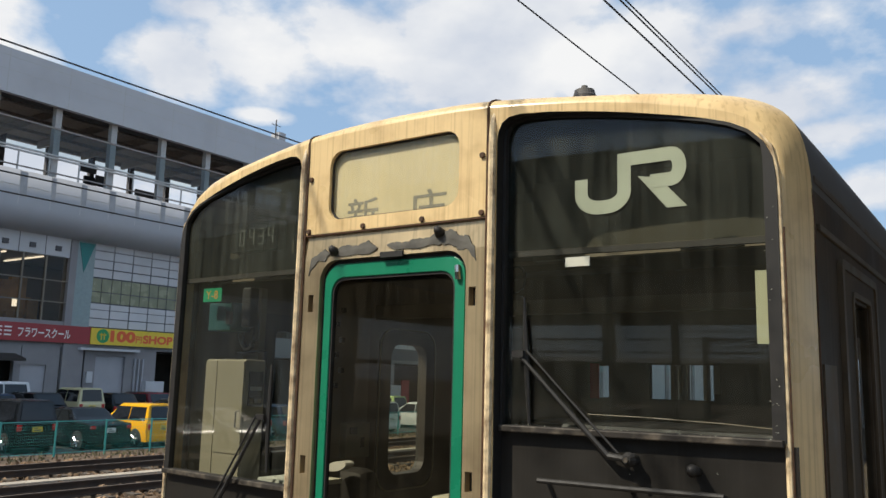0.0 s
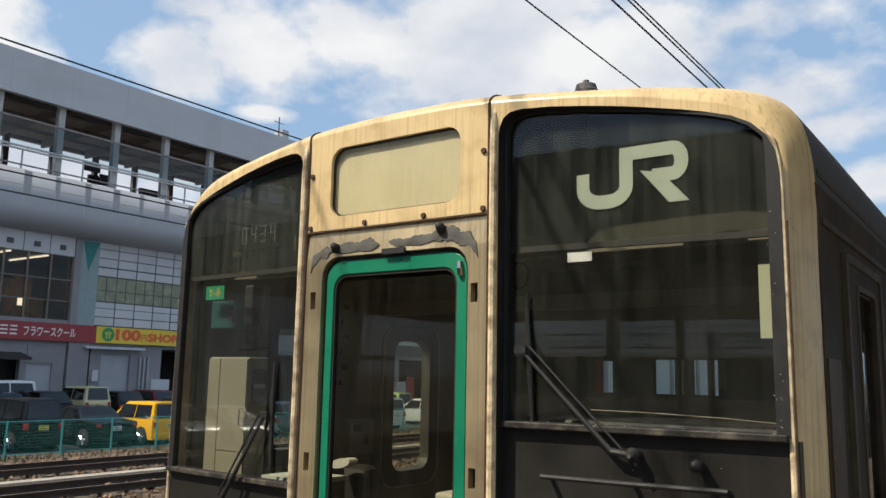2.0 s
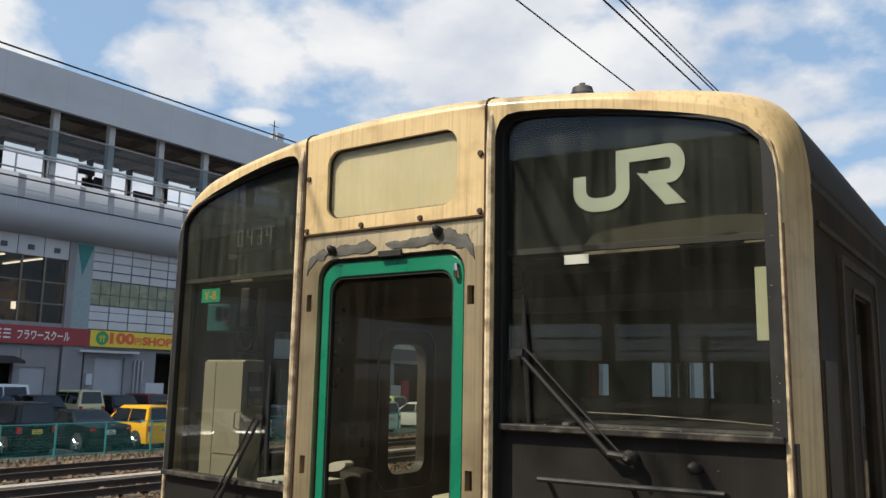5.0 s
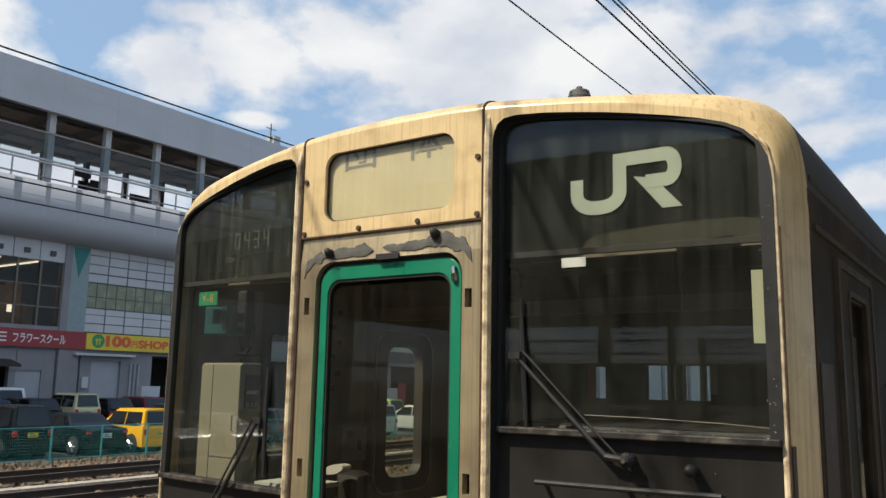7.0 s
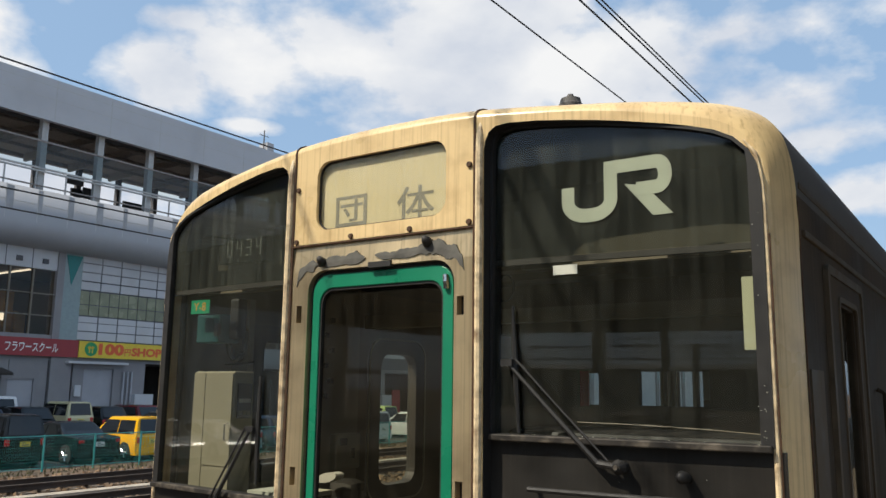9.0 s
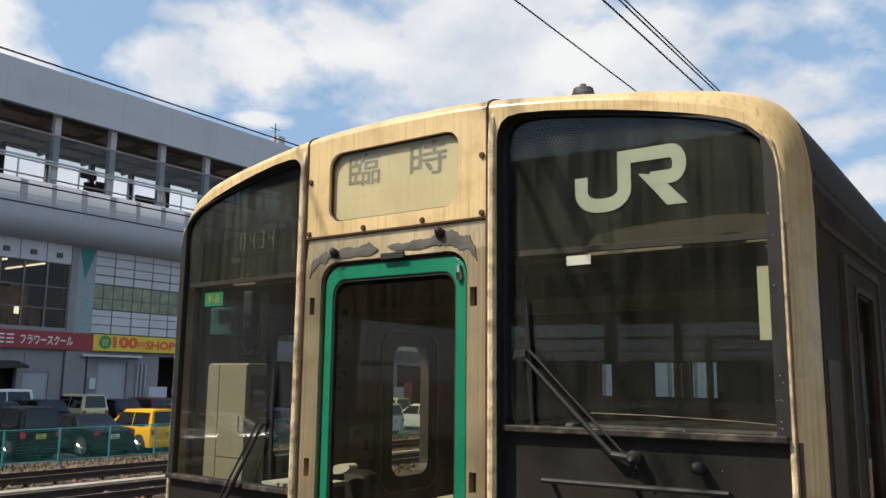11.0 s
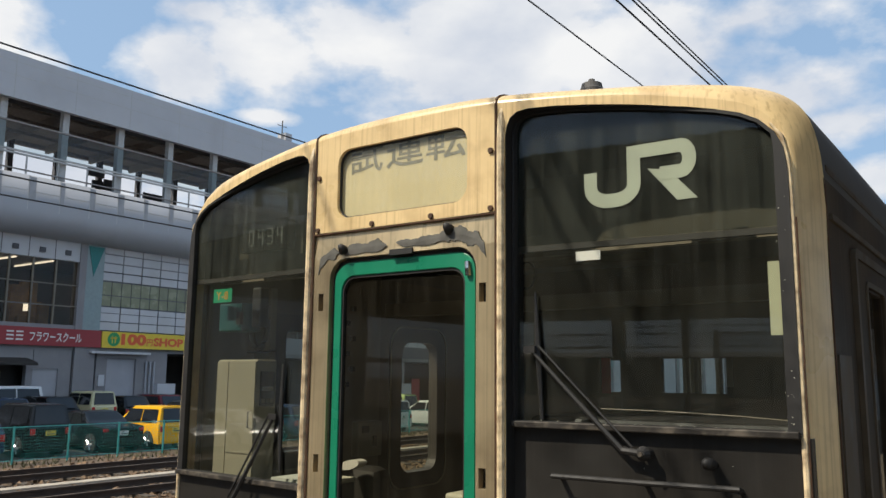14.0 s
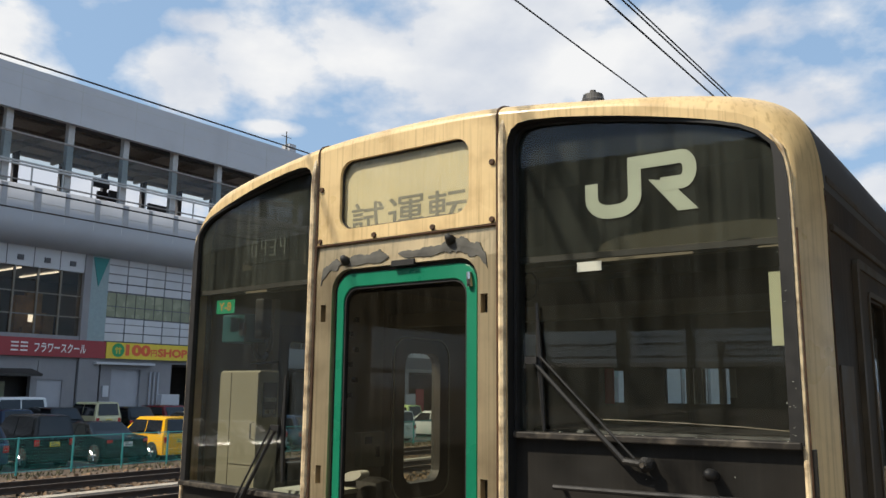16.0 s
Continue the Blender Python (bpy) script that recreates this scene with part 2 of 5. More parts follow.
def box(x0, x1, y0, y1, z0, z1):
    bm = bmesh.new()
    add_box(bm, x0, x1, y0, y1, z0, z1)
    return bm


def add_tube(bm, pts, r, sides=8, caps=True):
    pts = [Vector(p) for p in pts]
    rings = []
    for i, p in enumerate(pts):
        d = (pts[min(i + 1, len(pts) - 1)] - pts[max(i - 1, 0)]).normalized()
        a = d.cross(Vector((0, 0, 1)) if abs(d.z) < 0.9 else Vector((1, 0, 0))).normalized()
        b = d.cross(a)
        rr = r[i] if isinstance(r, (list, tuple)) else r
        rings.append([bm.verts.new(p + rr * (math.cos(2 * math.pi * k / sides) * a + math.sin(2 * math.pi * k / sides) * b)) for k in range(sides)])
    for u, v in zip(rings, rings[1:]):
        for k in range(sides):
            bm.faces.new((u[k], u[(k + 1) % sides], v[(k + 1) % sides], v[k]))
    if caps:
        bm.faces.new(rings[0][::-1])
        bm.faces.new(rings[-1])


def tube(pts, r, sides=8):
    bm = bmesh.new()
    add_tube(bm, pts, r, sides)
    return bm


def add_prism(bm, poly, y0, y1, axis="y"):
    """A polygon of (x, z) pulled from y0 to y1 (axis 'y'), or of (y, z) from x0 to x1 (axis 'x'), or of (x, y) from z0 to z1."""
    def at(p, d):
        return {"y": (p[0], d, p[1]), "x": (d, p[0], p[1]), "z": (p[0], p[1], d)}[axis]
    a = [bm.verts.new(at(p, y0)) for p in poly]
    b = [bm.verts.new(at(p, y1)) for p in poly]
    bm.faces.new(a)
    bm.faces.new(b[::-1])
    for i in range(len(poly)):
        j = (i + 1) % len(poly)
        bm.faces.new((a[i], b[i], b[j], a[j]))


def prism(poly, y0, y1, axis="y"):
    bm = bmesh.new()
    add_prism(bm, poly, y0, y1, axis)
    return bm


def round_rect(x0, x1, z0, z1, r, n=5):
    pts = []
    for cx, cz, a0 in ((x1 - r, z1 - r, 0), (x0 + r, z1 - r, 90), (x0 + r, z0 + r, 180), (x1 - r, z0 + r, 270)):
        for k in range(n + 1):
            a = radians(a0 + 90 * k / n)
            pts.append((cx + r * math.cos(a), cz + r * math.sin(a)))
    return pts


def ring_prism(outer, inner, y0, y1, axis="y"):
    """A frame between two outlines of equally many points."""
    bm = bmesh.new()

    def at(p, d):
        return {"y": (p[0], d, p[1]), "x": (d, p[0], p[1]), "z": (p[0], p[1], d)}[axis]
    loops = [[bm.verts.new(at(p, d)) for p in poly] for poly, d in ((outer, y0), (outer, y1), (inner, y1), (inner, y0))]
    n = len(outer)
    for u, v in zip(loops, loops[1:] + loops[:1]):
        for i in range(n):
            j = (i + 1) % n
            bm.faces.new((u[i], u[j], v[j], v[i]))
    return bm


def holed_plate(outlines):
    """A flat plate in x, z between the first outline and the others as holes."""
    bm = bmesh.new()
    loops = []
    for poly in outlines:
        vs = [bm.verts.new((x, 0, z)) for x, z in poly]
        loops.append(vs)
        for i in range(len(vs)):
            bm.edges.new((vs[i], vs[(i + 1) % len(vs)]))
    bmesh.ops.triangle_fill(bm, edges=bm.edges[:], use_beauty=True)
    return bm, loops


def text_bm(body, height, width=None, bold=0.0):
    """Letters in x, z, facing -y, from the built-in font, with their lower left corner at the origin."""
    cu = bpy.data.curves.new("letters", "FONT")
    cu.body, cu.resolution_u, cu.offset = body, 3, bold
    ob = bpy.data.objects.new("letters", cu)
    scene.collection.objects.link(ob)
    bpy.context.view_layer.update()
    me = bpy.data.meshes.new_from_object(ob.evaluated_get(bpy.context.evaluated_depsgraph_get()))
    bpy.data.objects.remove(ob)
    bpy.data.curves.remove(cu)
    bm = bmesh.new()
    bm.from_mesh(me)
    bpy.data.meshes.remove(me)
    xs, ys = [v.co.x for v in bm.verts], [v.co.y for v in bm.verts]
    lo, hi, bo, to = min(xs), max(xs), min(ys), max(ys)
    sz = height / (to - bo)
    sx = (width / (hi - lo)) if width else sz
    for v in bm.verts:
        v.co = Vector(((v.co.x - lo) * sx, 0, (v.co.y - bo) * sz))
    return bm


def moved(bm, x=0, y=0, z=0, rz=0.0):
    bmesh.ops.transform(bm, matrix=pose(x, y, z, 0, 0, rz), verts=bm.verts[:])
    return bm


# ---------- the train ----------
train = thing("train", 0, 0, 0.2, "weathered stainless electric train car with cream front frame and green door", "train")
LOW = 0.75


def sweep(x):
    """How far the front frame bends back towards its corners."""
    return 0.12 * max(0.0, (abs(x) - 0.46) / 0.95) ** 1.2


TOP = ((0.49, 3.03), (0.503, 3.06), (0.53, 3.079), (0.575, 3.084), (0.68, 3.077), (0.80, 3.062), (0.90, 3.047), (0.99, 3.031), (1.12, 3.005), (1.20, 2.986), (1.275, 2.962), (1.33, 2.932), (1.372, 2.889), (1.396, 2.84), (1.405, 2.77))


def opening(sign):
    pts = [(0.485, LOW + 0.1)] + [(0.485, LOW + 0.1 + (2.9 - LOW) * k / 8) for k in range(1, 9)] + list(TOP) + [(1.406, 2.7 - (2.6 - LOW) * k / 8) for k in range(0, 9)]
    return [(sign * x, z) for x, z in pts]


def arch(k):
    """Outlines of the front shell from the opening's surround (0) to the body section (1)."""
    inner = [(0.0, 3.138), (0.25, 3.134), (0.40, 3.126), (0.58, 3.112), (0.80, 3.092), (0.98, 3.066), (1.12, 3.036), (1.23, 3.010), (1.31, 2.978), (1.372, 2.922), (1.408, 2.85), (1.416, 2.74), (1.417, 2.45), (1.417, 2.1), (1.417, 1.6), (1.417, 1.2), (1.417, LOW)]
    outer = [(0.0, 3.192), (0.25, 3.188), (0.40, 3.180), (0.58, 3.164), (0.80, 3.140), (0.99, 3.122), (1.14, 3.103), (1.265, 3.083), (1.352, 3.054), (1.418, 3.0), (1.456, 2.915), (1.475, 2.76), (1.475, 2.45), (1.475, 2.1), (1.475, 1.6), (1.475, 1.2), (1.475, LOW)]
    fine = []
    for q in (inner, outer):
        out = []
        for i in range(len(q) - 1):
            p0, p1, p2, p3 = q[max(0, i - 1)], q[i], q[i + 1], q[min(len(q) - 1, i + 2)]
            for u in (0, 1 / 3, 2 / 3):
                out.append(tuple(0.5 * (2 * p1[c] + (p2[c] - p0[c]) * u + (2 * p0[c] - 5 * p1[c] + 4 * p2[c] - p3[c]) * u * u + (3 * p1[c] - p0[c] - 3 * p2[c] + p3[c]) * u ** 3) for c in (0, 1)))
        fine.append(out + [q[-1]])
    half = []
    for (a, b), (c, d) in zip(*fine):
        y1 = sweep(a)
        side = min(1.0, max(0.0, (abs(a) - 1.15) / 0.25)) * 0.7
        f = (1 - side) * math.sin(k * math.pi / 2) + side * k
        g = (1 - side) * (1 - math.cos(k * math.pi / 2)) + side * k
        back = 0.10 + 0.16 * min(1, abs(a) / 1.4) ** 2
        half.append((a + (c - a) * f, y1 + (back - y1) * g, b + (d - b) * f))
    return [(-x, y, z) for x, y, z in half[:0:-1]] + half


def roof_section(k):
    """The section of the roof behind the front shell, from the shell (0) to the full height (1)."""
    out = []
    for x, y, z in arch(1.0):
        if z < 2.7:
            continue
        full = float(np.interp(abs(x), (0, 0.4, 0.8, 1.0, 1.14, 1.26, 1.35, 1.415, 1.455, 1.475), (3.385, 3.375, 3.335, 3.29, 3.235, 3.16, 3.09, 3.015, 2.93, 2.76)))
        out.append((x, y, z + k * (max(full, z) - z) if abs(x) < 1.47 else z))
    return out


SEAM = 2.725
DEST = round_rect(-0.322, 0.322, 2.778, 3.066, 0.062, 6)
bm, loops = holed_plate([[(x, z) for x, y, z in arch(0)], opening(-1), opening(1), DEST,
                         [(-0.452, LOW + 0.02), (0.452, LOW + 0.02), (0.452, SEAM), (-0.452, SEAM)]])
for v in bm.verts:
    v.co.y = sweep(v.co.x)
# the frame's returns into its openings: cream round the sign, black rubber round the windscreens
recess = bmesh.new()
for loop, depth, own in ((loops[1], 0.125, False), (loops[2], 0.125, False), (loops[3], 0.027, True)):
    target = bm if own else recess
    edge = loop if own else [recess.verts.new(v.co + Vector((0, 0.004, 0))) for v in loop]
    inner = [target.verts.new((v.co.x, max(depth, v.co.y + (0 if own else 0.03)), v.co.z)) for v in loop]
    for i in range(len(loop)):
        j = (i + 1) % len(loop)
        target.faces.new((edge[i], edge[j], inner[j], inner[i]))
part("window_recess", recess, "rubber", train)
# the rounded shell back to the body
prev = loops[0]
for k in (0.2, 0.4, 0.6, 0.8, 1.0):
    ring = [bm.verts.new(p) for p in arch(k)]
    for i in range(len(ring) - 1):
        bm.faces.new((prev[i], prev[i + 1], ring[i + 1], ring[i])).smooth = True
    prev = ring
part("front_frame", bm, "cream", train, "weathered cream moulded front frame with rust runs")

# vertical flanges and seams beside the door panel; the seams run on over the shell
def shell_at(x, k):
    pts = sorted(arch(k), key=lambda p: p[0])
    row = [p for p in pts if abs(p[0]) < 1.3]
    return (x, float(np.interp(x, [p[0] for p in row], [p[1] for p in row])), float(np.interp(x, [p[0] for p in row], [p[2] for p in row])))


for s in (-1, 1):
    part("frame_flange", tube([(s * 0.468, -0.004, LOW), (s * 0.468, -0.004, 2.0), (s * 0.468, -0.004, 2.98), (s * 0.468, 0.0, 3.06), (s * 0.468, 0.008, 3.10)], [0.014, 0.014, 0.014, 0.013, 0.008], 8), "chip", train, "worn cream flange with chipped paint")
    part("seam", tube([(s * 0.447, -0.001, LOW), (s * 0.447, -0.001, 2.2), (s * 0.447, -0.001, 3.08)] + [(q[0], q[1] - 0.001, q[2] + 0.001) for q in (shell_at(s * 0.447, k) for k in (0, 0.2, 0.4, 0.6, 0.8, 1.0))], 0.0052, 6), "rust", train)
part("seam", box(-0.45, 0.45, -0.004, 0.012, SEAM - 0.008, SEAM - 0.003), "rust", train)

# body: roof and sides behind the front, with windows cut in the left wall
LENGTH = 19.5
bm = bmesh.new()
rings = []
for y, k in ((None, 0.0), (0.45, 0.45), (0.75, 0.8), (1.1, 1.0), (3.0, 1.0), (9.0, 1.0), (LENGTH, 1.0)):
    rings.append([bm.verts.new((x, yy if y is None else y, z)) for x, yy, z in roof_section(k)])
for u, v in zip(rings, rings[1:]):
    for i in range(len(u) - 1):
        bm.faces.new((u[i], u[i + 1], v[i + 1], v[i]))
part("roof", bm, "grille", train, "dark dusty roof", smooth=True)


def side_wall(x0, x1, holes):
    """A wall along y between z LOW and 2.76 with rectangular holes (y0, y1, z0, z1), as one shell with thickness."""
    polys = [[(0.255, LOW), (LENGTH, LOW), (LENGTH, 2.76), (0.255, 2.76)]] + [[(a, c), (b, c), (b, d), (a, d)] for a, b, c, d in holes]
    bm, loops = holed_plate(polys)
    for v in bm.verts:
        v.co = Vector((x0, v.co.x, v.co.z))
    made = bmesh.ops.extrude_face_region(bm, geom=bm.faces[:])
    for v in made["geom"]:
        if isinstance(v, bmesh.types.BMVert):
            v.co.x = x1
    return bm


def pane(name, poly, d, axis, mat, parent, label=""):
    """A flat pane of glass; poly runs anticlockwise as seen from the side it is looked at."""
    me = bpy.data.meshes.new(name)
    pts = [{"y": (p[0], d, p[1]), "x": (d, p[0], p[1])}[axis] for p in poly]
    me.from_pydata(pts, [], [list(range(len(pts)))])
    me.materials.append(M[mat])
    want = Vector((0, -1, 0)) if axis == "y" else Vector((1, 0, 0))
    if me.polygons[0].normal.dot(want) < 0:
        me.flip_normals()
    ob = new(name, me)
    ob.parent = parent
    ob.visible_shadow = False
    return tagged(ob, label)


LEFT = [(0.76, 1.06, 1.72, 2.40), (1.79, 2.20, 1.52, 2.38), (4.6, 5.5, 1.75, 2.45), (6.0, 7.4, 1.75, 2.45), (7.7, 9.1, 1.75, 2.45), (10.6, 12.0, 1.75, 2.45), (14.0, 15.4, 1.75, 2.45)]
part("side_wall", side_wall(-1.475, -1.43, LEFT), "shaded_side_steel", train)
part("side_wall", side_wall(1.43, 1.475, [(0.87, 1.25, 1.55, 2.47), (3.4, 4.8, 1.75, 2.45), (6.0, 7.4, 1.75, 2.45), (7.7, 9.1, 1.75, 2.45)]), "shaded_side_steel", train)
for k, (y0, y1, z0, z1) in enumerate(LEFT):
    far = 0.085 if k == 1 else 0.10
    rad = 0.03 if k == 0 else 0.09
    w = part("side_window", ring_prism(round_rect(y0 - 0.10, y1 + far, z0 - 0.08, z1 + 0.08, rad + 0.03), round_rect(y0 + 0.01, y1 - 0.01, z0 + 0.01, z1 - 0.01, rad), -1.472, -1.40, "x"), "trim_dark", train)
    if k:
        # cream colour stands in for the bright shine on the metal trim
        part("window_trim", ring_prism(round_rect(y0 - 0.108, y1 + far + 0.012, z0 - 0.092, z1 + 0.092, 0.13), round_rect(y0 - 0.10, y1 + far, z0 - 0.08, z1 + 0.08, 0.12), -1.402, -1.395, "x"), "cabinet", w)
    pane("pane", round_rect(y0 - 0.02, y1 + 0.02, z0 - 0.02, z1 + 0.02, 0.08), -1.45, "x", "side_glass", w)
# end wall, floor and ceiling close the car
part("end_wall", box(-1.43, 1.43, LENGTH - 0.05, LENGTH, LOW, 3.2), "shaded_side_steel", train)
part("floor", box(-1.43, 1.43, 0.15, LENGTH - 0.05, 0.86, 0.95), "cab_dark", train)
part("ceiling", box(-1.40, 1.40, 0.42, LENGTH - 0.05, 2.86, 2.90), "ceiling", train)

# black panels, glass and sills of the two windscreens
GY = 0.122


def inset(poly, d):
    """The outline moved inwards by d."""
    area = sum(a[0] * b[1] - b[0] * a[1] for a, b in zip(poly, poly[1:] + poly[:1]))
    turn = 1 if area > 0 else -1
    out = []
    for i, p in enumerate(poly):
        a, b = Vector(poly[i - 1]), Vector(poly[(i + 1) % len(poly)])
        e, f = (Vector(p) - a).normalized(), (b - Vector(p)).normalized()
        n1, n2 = Vector((-e.y, e.x)) * turn, Vector((-f.y, f.x)) * turn
        m = (n1 + n2).normalized()
        out.append(tuple(Vector(p) + m * (d / max(0.4, m.dot(n1)))))
    return out


def clip_open(sign, z0, z1, inset=0.0):
    """The windscreen's outline between two heights."""
    top = [(x, z) for x, z in TOP if z <= z1]
    pts = [(0.487, z0), (0.487, min(z1, 3.0))] + top + [(1.406, min(z1, 2.7)), (1.406, z0)]
    if z1 < 2.9:
        pts = [(0.487, z0), (0.487, z1), (1.412, z1), (1.412, z0)]
    return [(sign * x, z) for x, z in pts]


for s, zsill in ((-1, 1.70), (1, 1.998)):
    low_panel = part("front_panel", prism([(s * 0.47, LOW), (s * 1.43, LOW), (s * 1.43, zsill - 0.02), (s * 0.47, zsill - 0.02)], GY - 0.002, GY + 0.03), "black", train, "black painted front panel")
    part("sill", box(min(s * 0.49, s * 1.40), max(s * 0.49, s * 1.40), GY - 0.035, GY + 0.02, zsill - 0.022, zsill), "ledge", train, "worn grey window ledge", bevel=0.004)
    screen = pane("windscreen", clip_open(s, zsill, 3.2), GY, "y", "glass", train, "dusty windscreen glass")
    # dark band over the upper glass
    zb = 2.60
    pane("tinted_band", clip_open(s, zb, 3.2), GY + 0.006, "y", "smoke", screen, "smoked upper band")
    part("band_edge", box(min(s * 0.49, s * 1.39), max(s * 0.49, s * 1.39), GY + 0.01, GY + 0.03, zb - 0.02, zb), "trim_dark", train)
    # rubber seal inside the frame
    outer = clip_open(s, zsill - 0.01, 3.2)
    inner = [(max(-1.368, min(1.368, x)), z) for x, z in inset(outer, 0.011)]
    part("window_seal", ring_prism(outer, inner, GY - 0.018, GY + 0.012), "rubber", screen)
    # wall behind the band, over the glass
    part("header", box(min(s * 0.47, s * 1.40), max(s * 0.47, s * 1.40), 0.30, 0.34, 2.60, 2.90), "interior", train)

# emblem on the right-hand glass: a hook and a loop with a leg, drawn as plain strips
def strip(pts, w):
    """A flat ribbon of even width along points in x, z."""
    bm = bmesh.new()
    sides = []
    P2 = [Vector((x, z)) for x, z in pts]
    for i, p in enumerate(P2):
        a = (p - P2[i - 1]).normalized() if i else None
        b = (P2[i + 1] - p).normalized() if i + 1 < len(P2) else None
        d = ((a or b) + (b or a)).normalized()
        nrm = Vector((-d.y, d.x))
        k = w / 2 / max(0.35, nrm.dot(Vector((-(b or a).y, (b or a).x))))
        sides.append((p + nrm * k, p - nrm * k))
    vs = [[bm.verts.new((q.x, 0, q.y)) for q in pr] for pr in sides]
    for u, v in zip(vs, vs[1:]):
        bm.faces.new((u[0], u[1], v[1], v[0]))
    return bm


hook = [(0.756, 2.845), (0.756, 2.79)] + [(0.822 - 0.066 * math.cos(radians(a)), 2.79 - 0.05 * math.sin(radians(a))) for a in range(15, 91, 15)] + \
       [(0.850 + 0.064 * math.sin(radians(a)), 2.79 - 0.05 * math.cos(radians(a))) for a in range(0, 91, 15)] + [(0.914, 2.897)]
bm = strip(hook, 0.048)
bm2 = strip([(0.8905, 2.897), (1.075, 2.897)] + [(1.075 + 0.029 * math.sin(radians(a)), 2.854 + 0.043 * math.cos(radians(a))) for a in range(20, 181, 20)] + [(1.004, 2.811)], 0.046)
part("emblem_hook", moved(bm, 0, GY + 0.0012, 0), "logo", train, "pale emblem stroke on the glass")
part("emblem_loop", moved(bm2, 0, GY + 0.0020, 0), "logo", train, "pale emblem stroke on the glass")
part("emblem_leg", moved(prism([(0.962, 2.834), (1.060, 2.716), (1.127, 2.716), (1.034, 2.820)], 0, 0.0005), 0, GY + 0.0026, 0), "logo", train, "pale emblem stroke on the glass")
part("sticker", box(0.697, 0.788, GY - 0.003, GY, 2.541, 2.574), "paper", train, "small white card")
part("blind", box(1.322, 1.372, GY + 0.03, GY + 0.034, 2.275, 2.498), "curtain", train, "pale yellow sun blind")

# formation label and number display behind the other glass
lab = part("formation_label", box(-1.252, -1.12, GY + 0.02, GY + 0.024, 2.485, 2.55), "label_green", train, "green label with orange letters")
part("letters", moved(text_bm("Y-8", 0.040, 0.085), -1.230, GY + 0.018, 2.498), "orange", lab)
disp = part("number_display", box(-1.135, -0.81, 0.19, 0.24, 2.725, 2.862), "rubber", train, "black number display showing 0434")


def digit(ch):
    segs = {"0": "abcdef", "4": "bcfg", "3": "abcdg"}[ch]
    bm = bmesh.new()
    w, h, t = 0.034, 0.078, 0.005
    for k, (x0, x1, z0, z1) in {"a": (0, w, h - t, h), "b": (w - t, w, h / 2, h), "c": (w - t, w, 0, h / 2), "d": (0, w, 0, t), "e": (0, t, 0, h / 2), "f": (0, t, h / 2, h), "g": (0, w, h / 2 - t / 2, h / 2 + t / 2)}.items():
        if k in segs:
            add_box(bm, x0, x1, -0.002, 0, z0, z1)
    return bm


# pale panel added in place of the lit glass band round the display
part("display_backing", box(-1.20, -0.76, 0.245, 0.255, 2.705, 2.885), "interior", disp)
for k, ch in enumerate("0434"):
    part("digit", moved(digit(ch), -1.07 + k * 0.065, 0.189, 2.752), "digit", disp)

# the destination sign: box, film, moving legends, glass
pane("sign_glass", round_rect(-0.335, 0.335, 2.765, 3.078, 0.06), 0.020, "y", "dest_glass", train, "dusty sign glass")
part("sign_seal", ring_prism(round_rect(-0.326, 0.326, 2.774, 3.070, 0.062, 6), round_rect(-0.316, 0.316, 2.784, 3.060, 0.057, 6), 0.015, 0.0235), "rubber", train)
part("sign_film", box(-0.36, 0.36, 0.0285, 0.030, 2.70, 3.12), "film", train, "yellowed roller sign film")
LEGENDS = []


SLICES = 4
TALL = 0.140


def legend(chars, t_mid):
    """Dark characters on the roller film, each cut into four narrow rigid strips so that the film can turn over its roller."""
    step = TALL / SLICES
    for k, (ch, x, w) in itertools.product(range(SLICES), chars):
        hi, lo = -k * step, -(k + 1) * step
        mid = (hi + lo) / 2
        bm = bmesh.new()
        for i, (ox, oz) in enumerate(((0, 0), (0.0034, 0), (0, 0.003), (0.0034, 0.003), (0.0017, 0.0015))):
            glyph = moved(text_bm(ch, 0.129, w - 0.003), x + 0.023 + ox, -0.0001 * i, -0.1355 + oz)
            me = bpy.data.meshes.new("piece")
            glyph.to_mesh(me)
            glyph.free()
            bm.from_mesh(me)
            bpy.data.meshes.remove(me)
        for z, up in ((hi, 1), (lo, -1)):
            bmesh.ops.bisect_plane(bm, geom=bm.verts[:] + bm.edges[:] + bm.faces[:], plane_co=(0, 0, z), plane_no=(0, 0, up), clear_outer=True)
        strip_ob = part("character_strip", moved(bm, 0, 0, -mid), "ink", train, "dark character on the sign film")
        LEGENDS.append((strip_ob, t_mid, mid))


legend((("新", -0.265, 0.163), ("庄", 0.055, 0.173)), -0.86)
legend((("団", -0.262, 0.163), ("体", 0.052, 0.176)), 8.65)
legend((("臨", -0.264, 0.165), ("時", 0.051, 0.176)), 12.0)
legend((("試", -0.302, 0.173), ("運", -0.108, 0.183), ("転", 0.090, 0.183)), 15.38)

# door panel: stainless surround, green door with window, slots, sealant
door_out = round_rect(-0.338, 0.348, LOW + 0.03, 2.596, 0.075)
surround = [(-0.452, LOW), (0.452, LOW), (0.452, 2.618), (0.452, SEAM - 0.008), (-0.452, SEAM - 0.008), (-0.452, 2.618)]
hole = round_rect(-0.352, 0.362, LOW + 0.015, 2.612, 0.085, 6)
slot_l, slot_r = [(-0.412, 2.404), (-0.384, 2.404), (-0.384, 2.474), (-0.412, 2.474)], [(0.374, 2.406), (0.404, 2.406), (0.404, 2.474), (0.374, 2.474)]
slot_l2, slot_r2 = [(x, z - 0.64) for x, z in slot_l], [(x, z - 0.64) for x, z in slot_r]
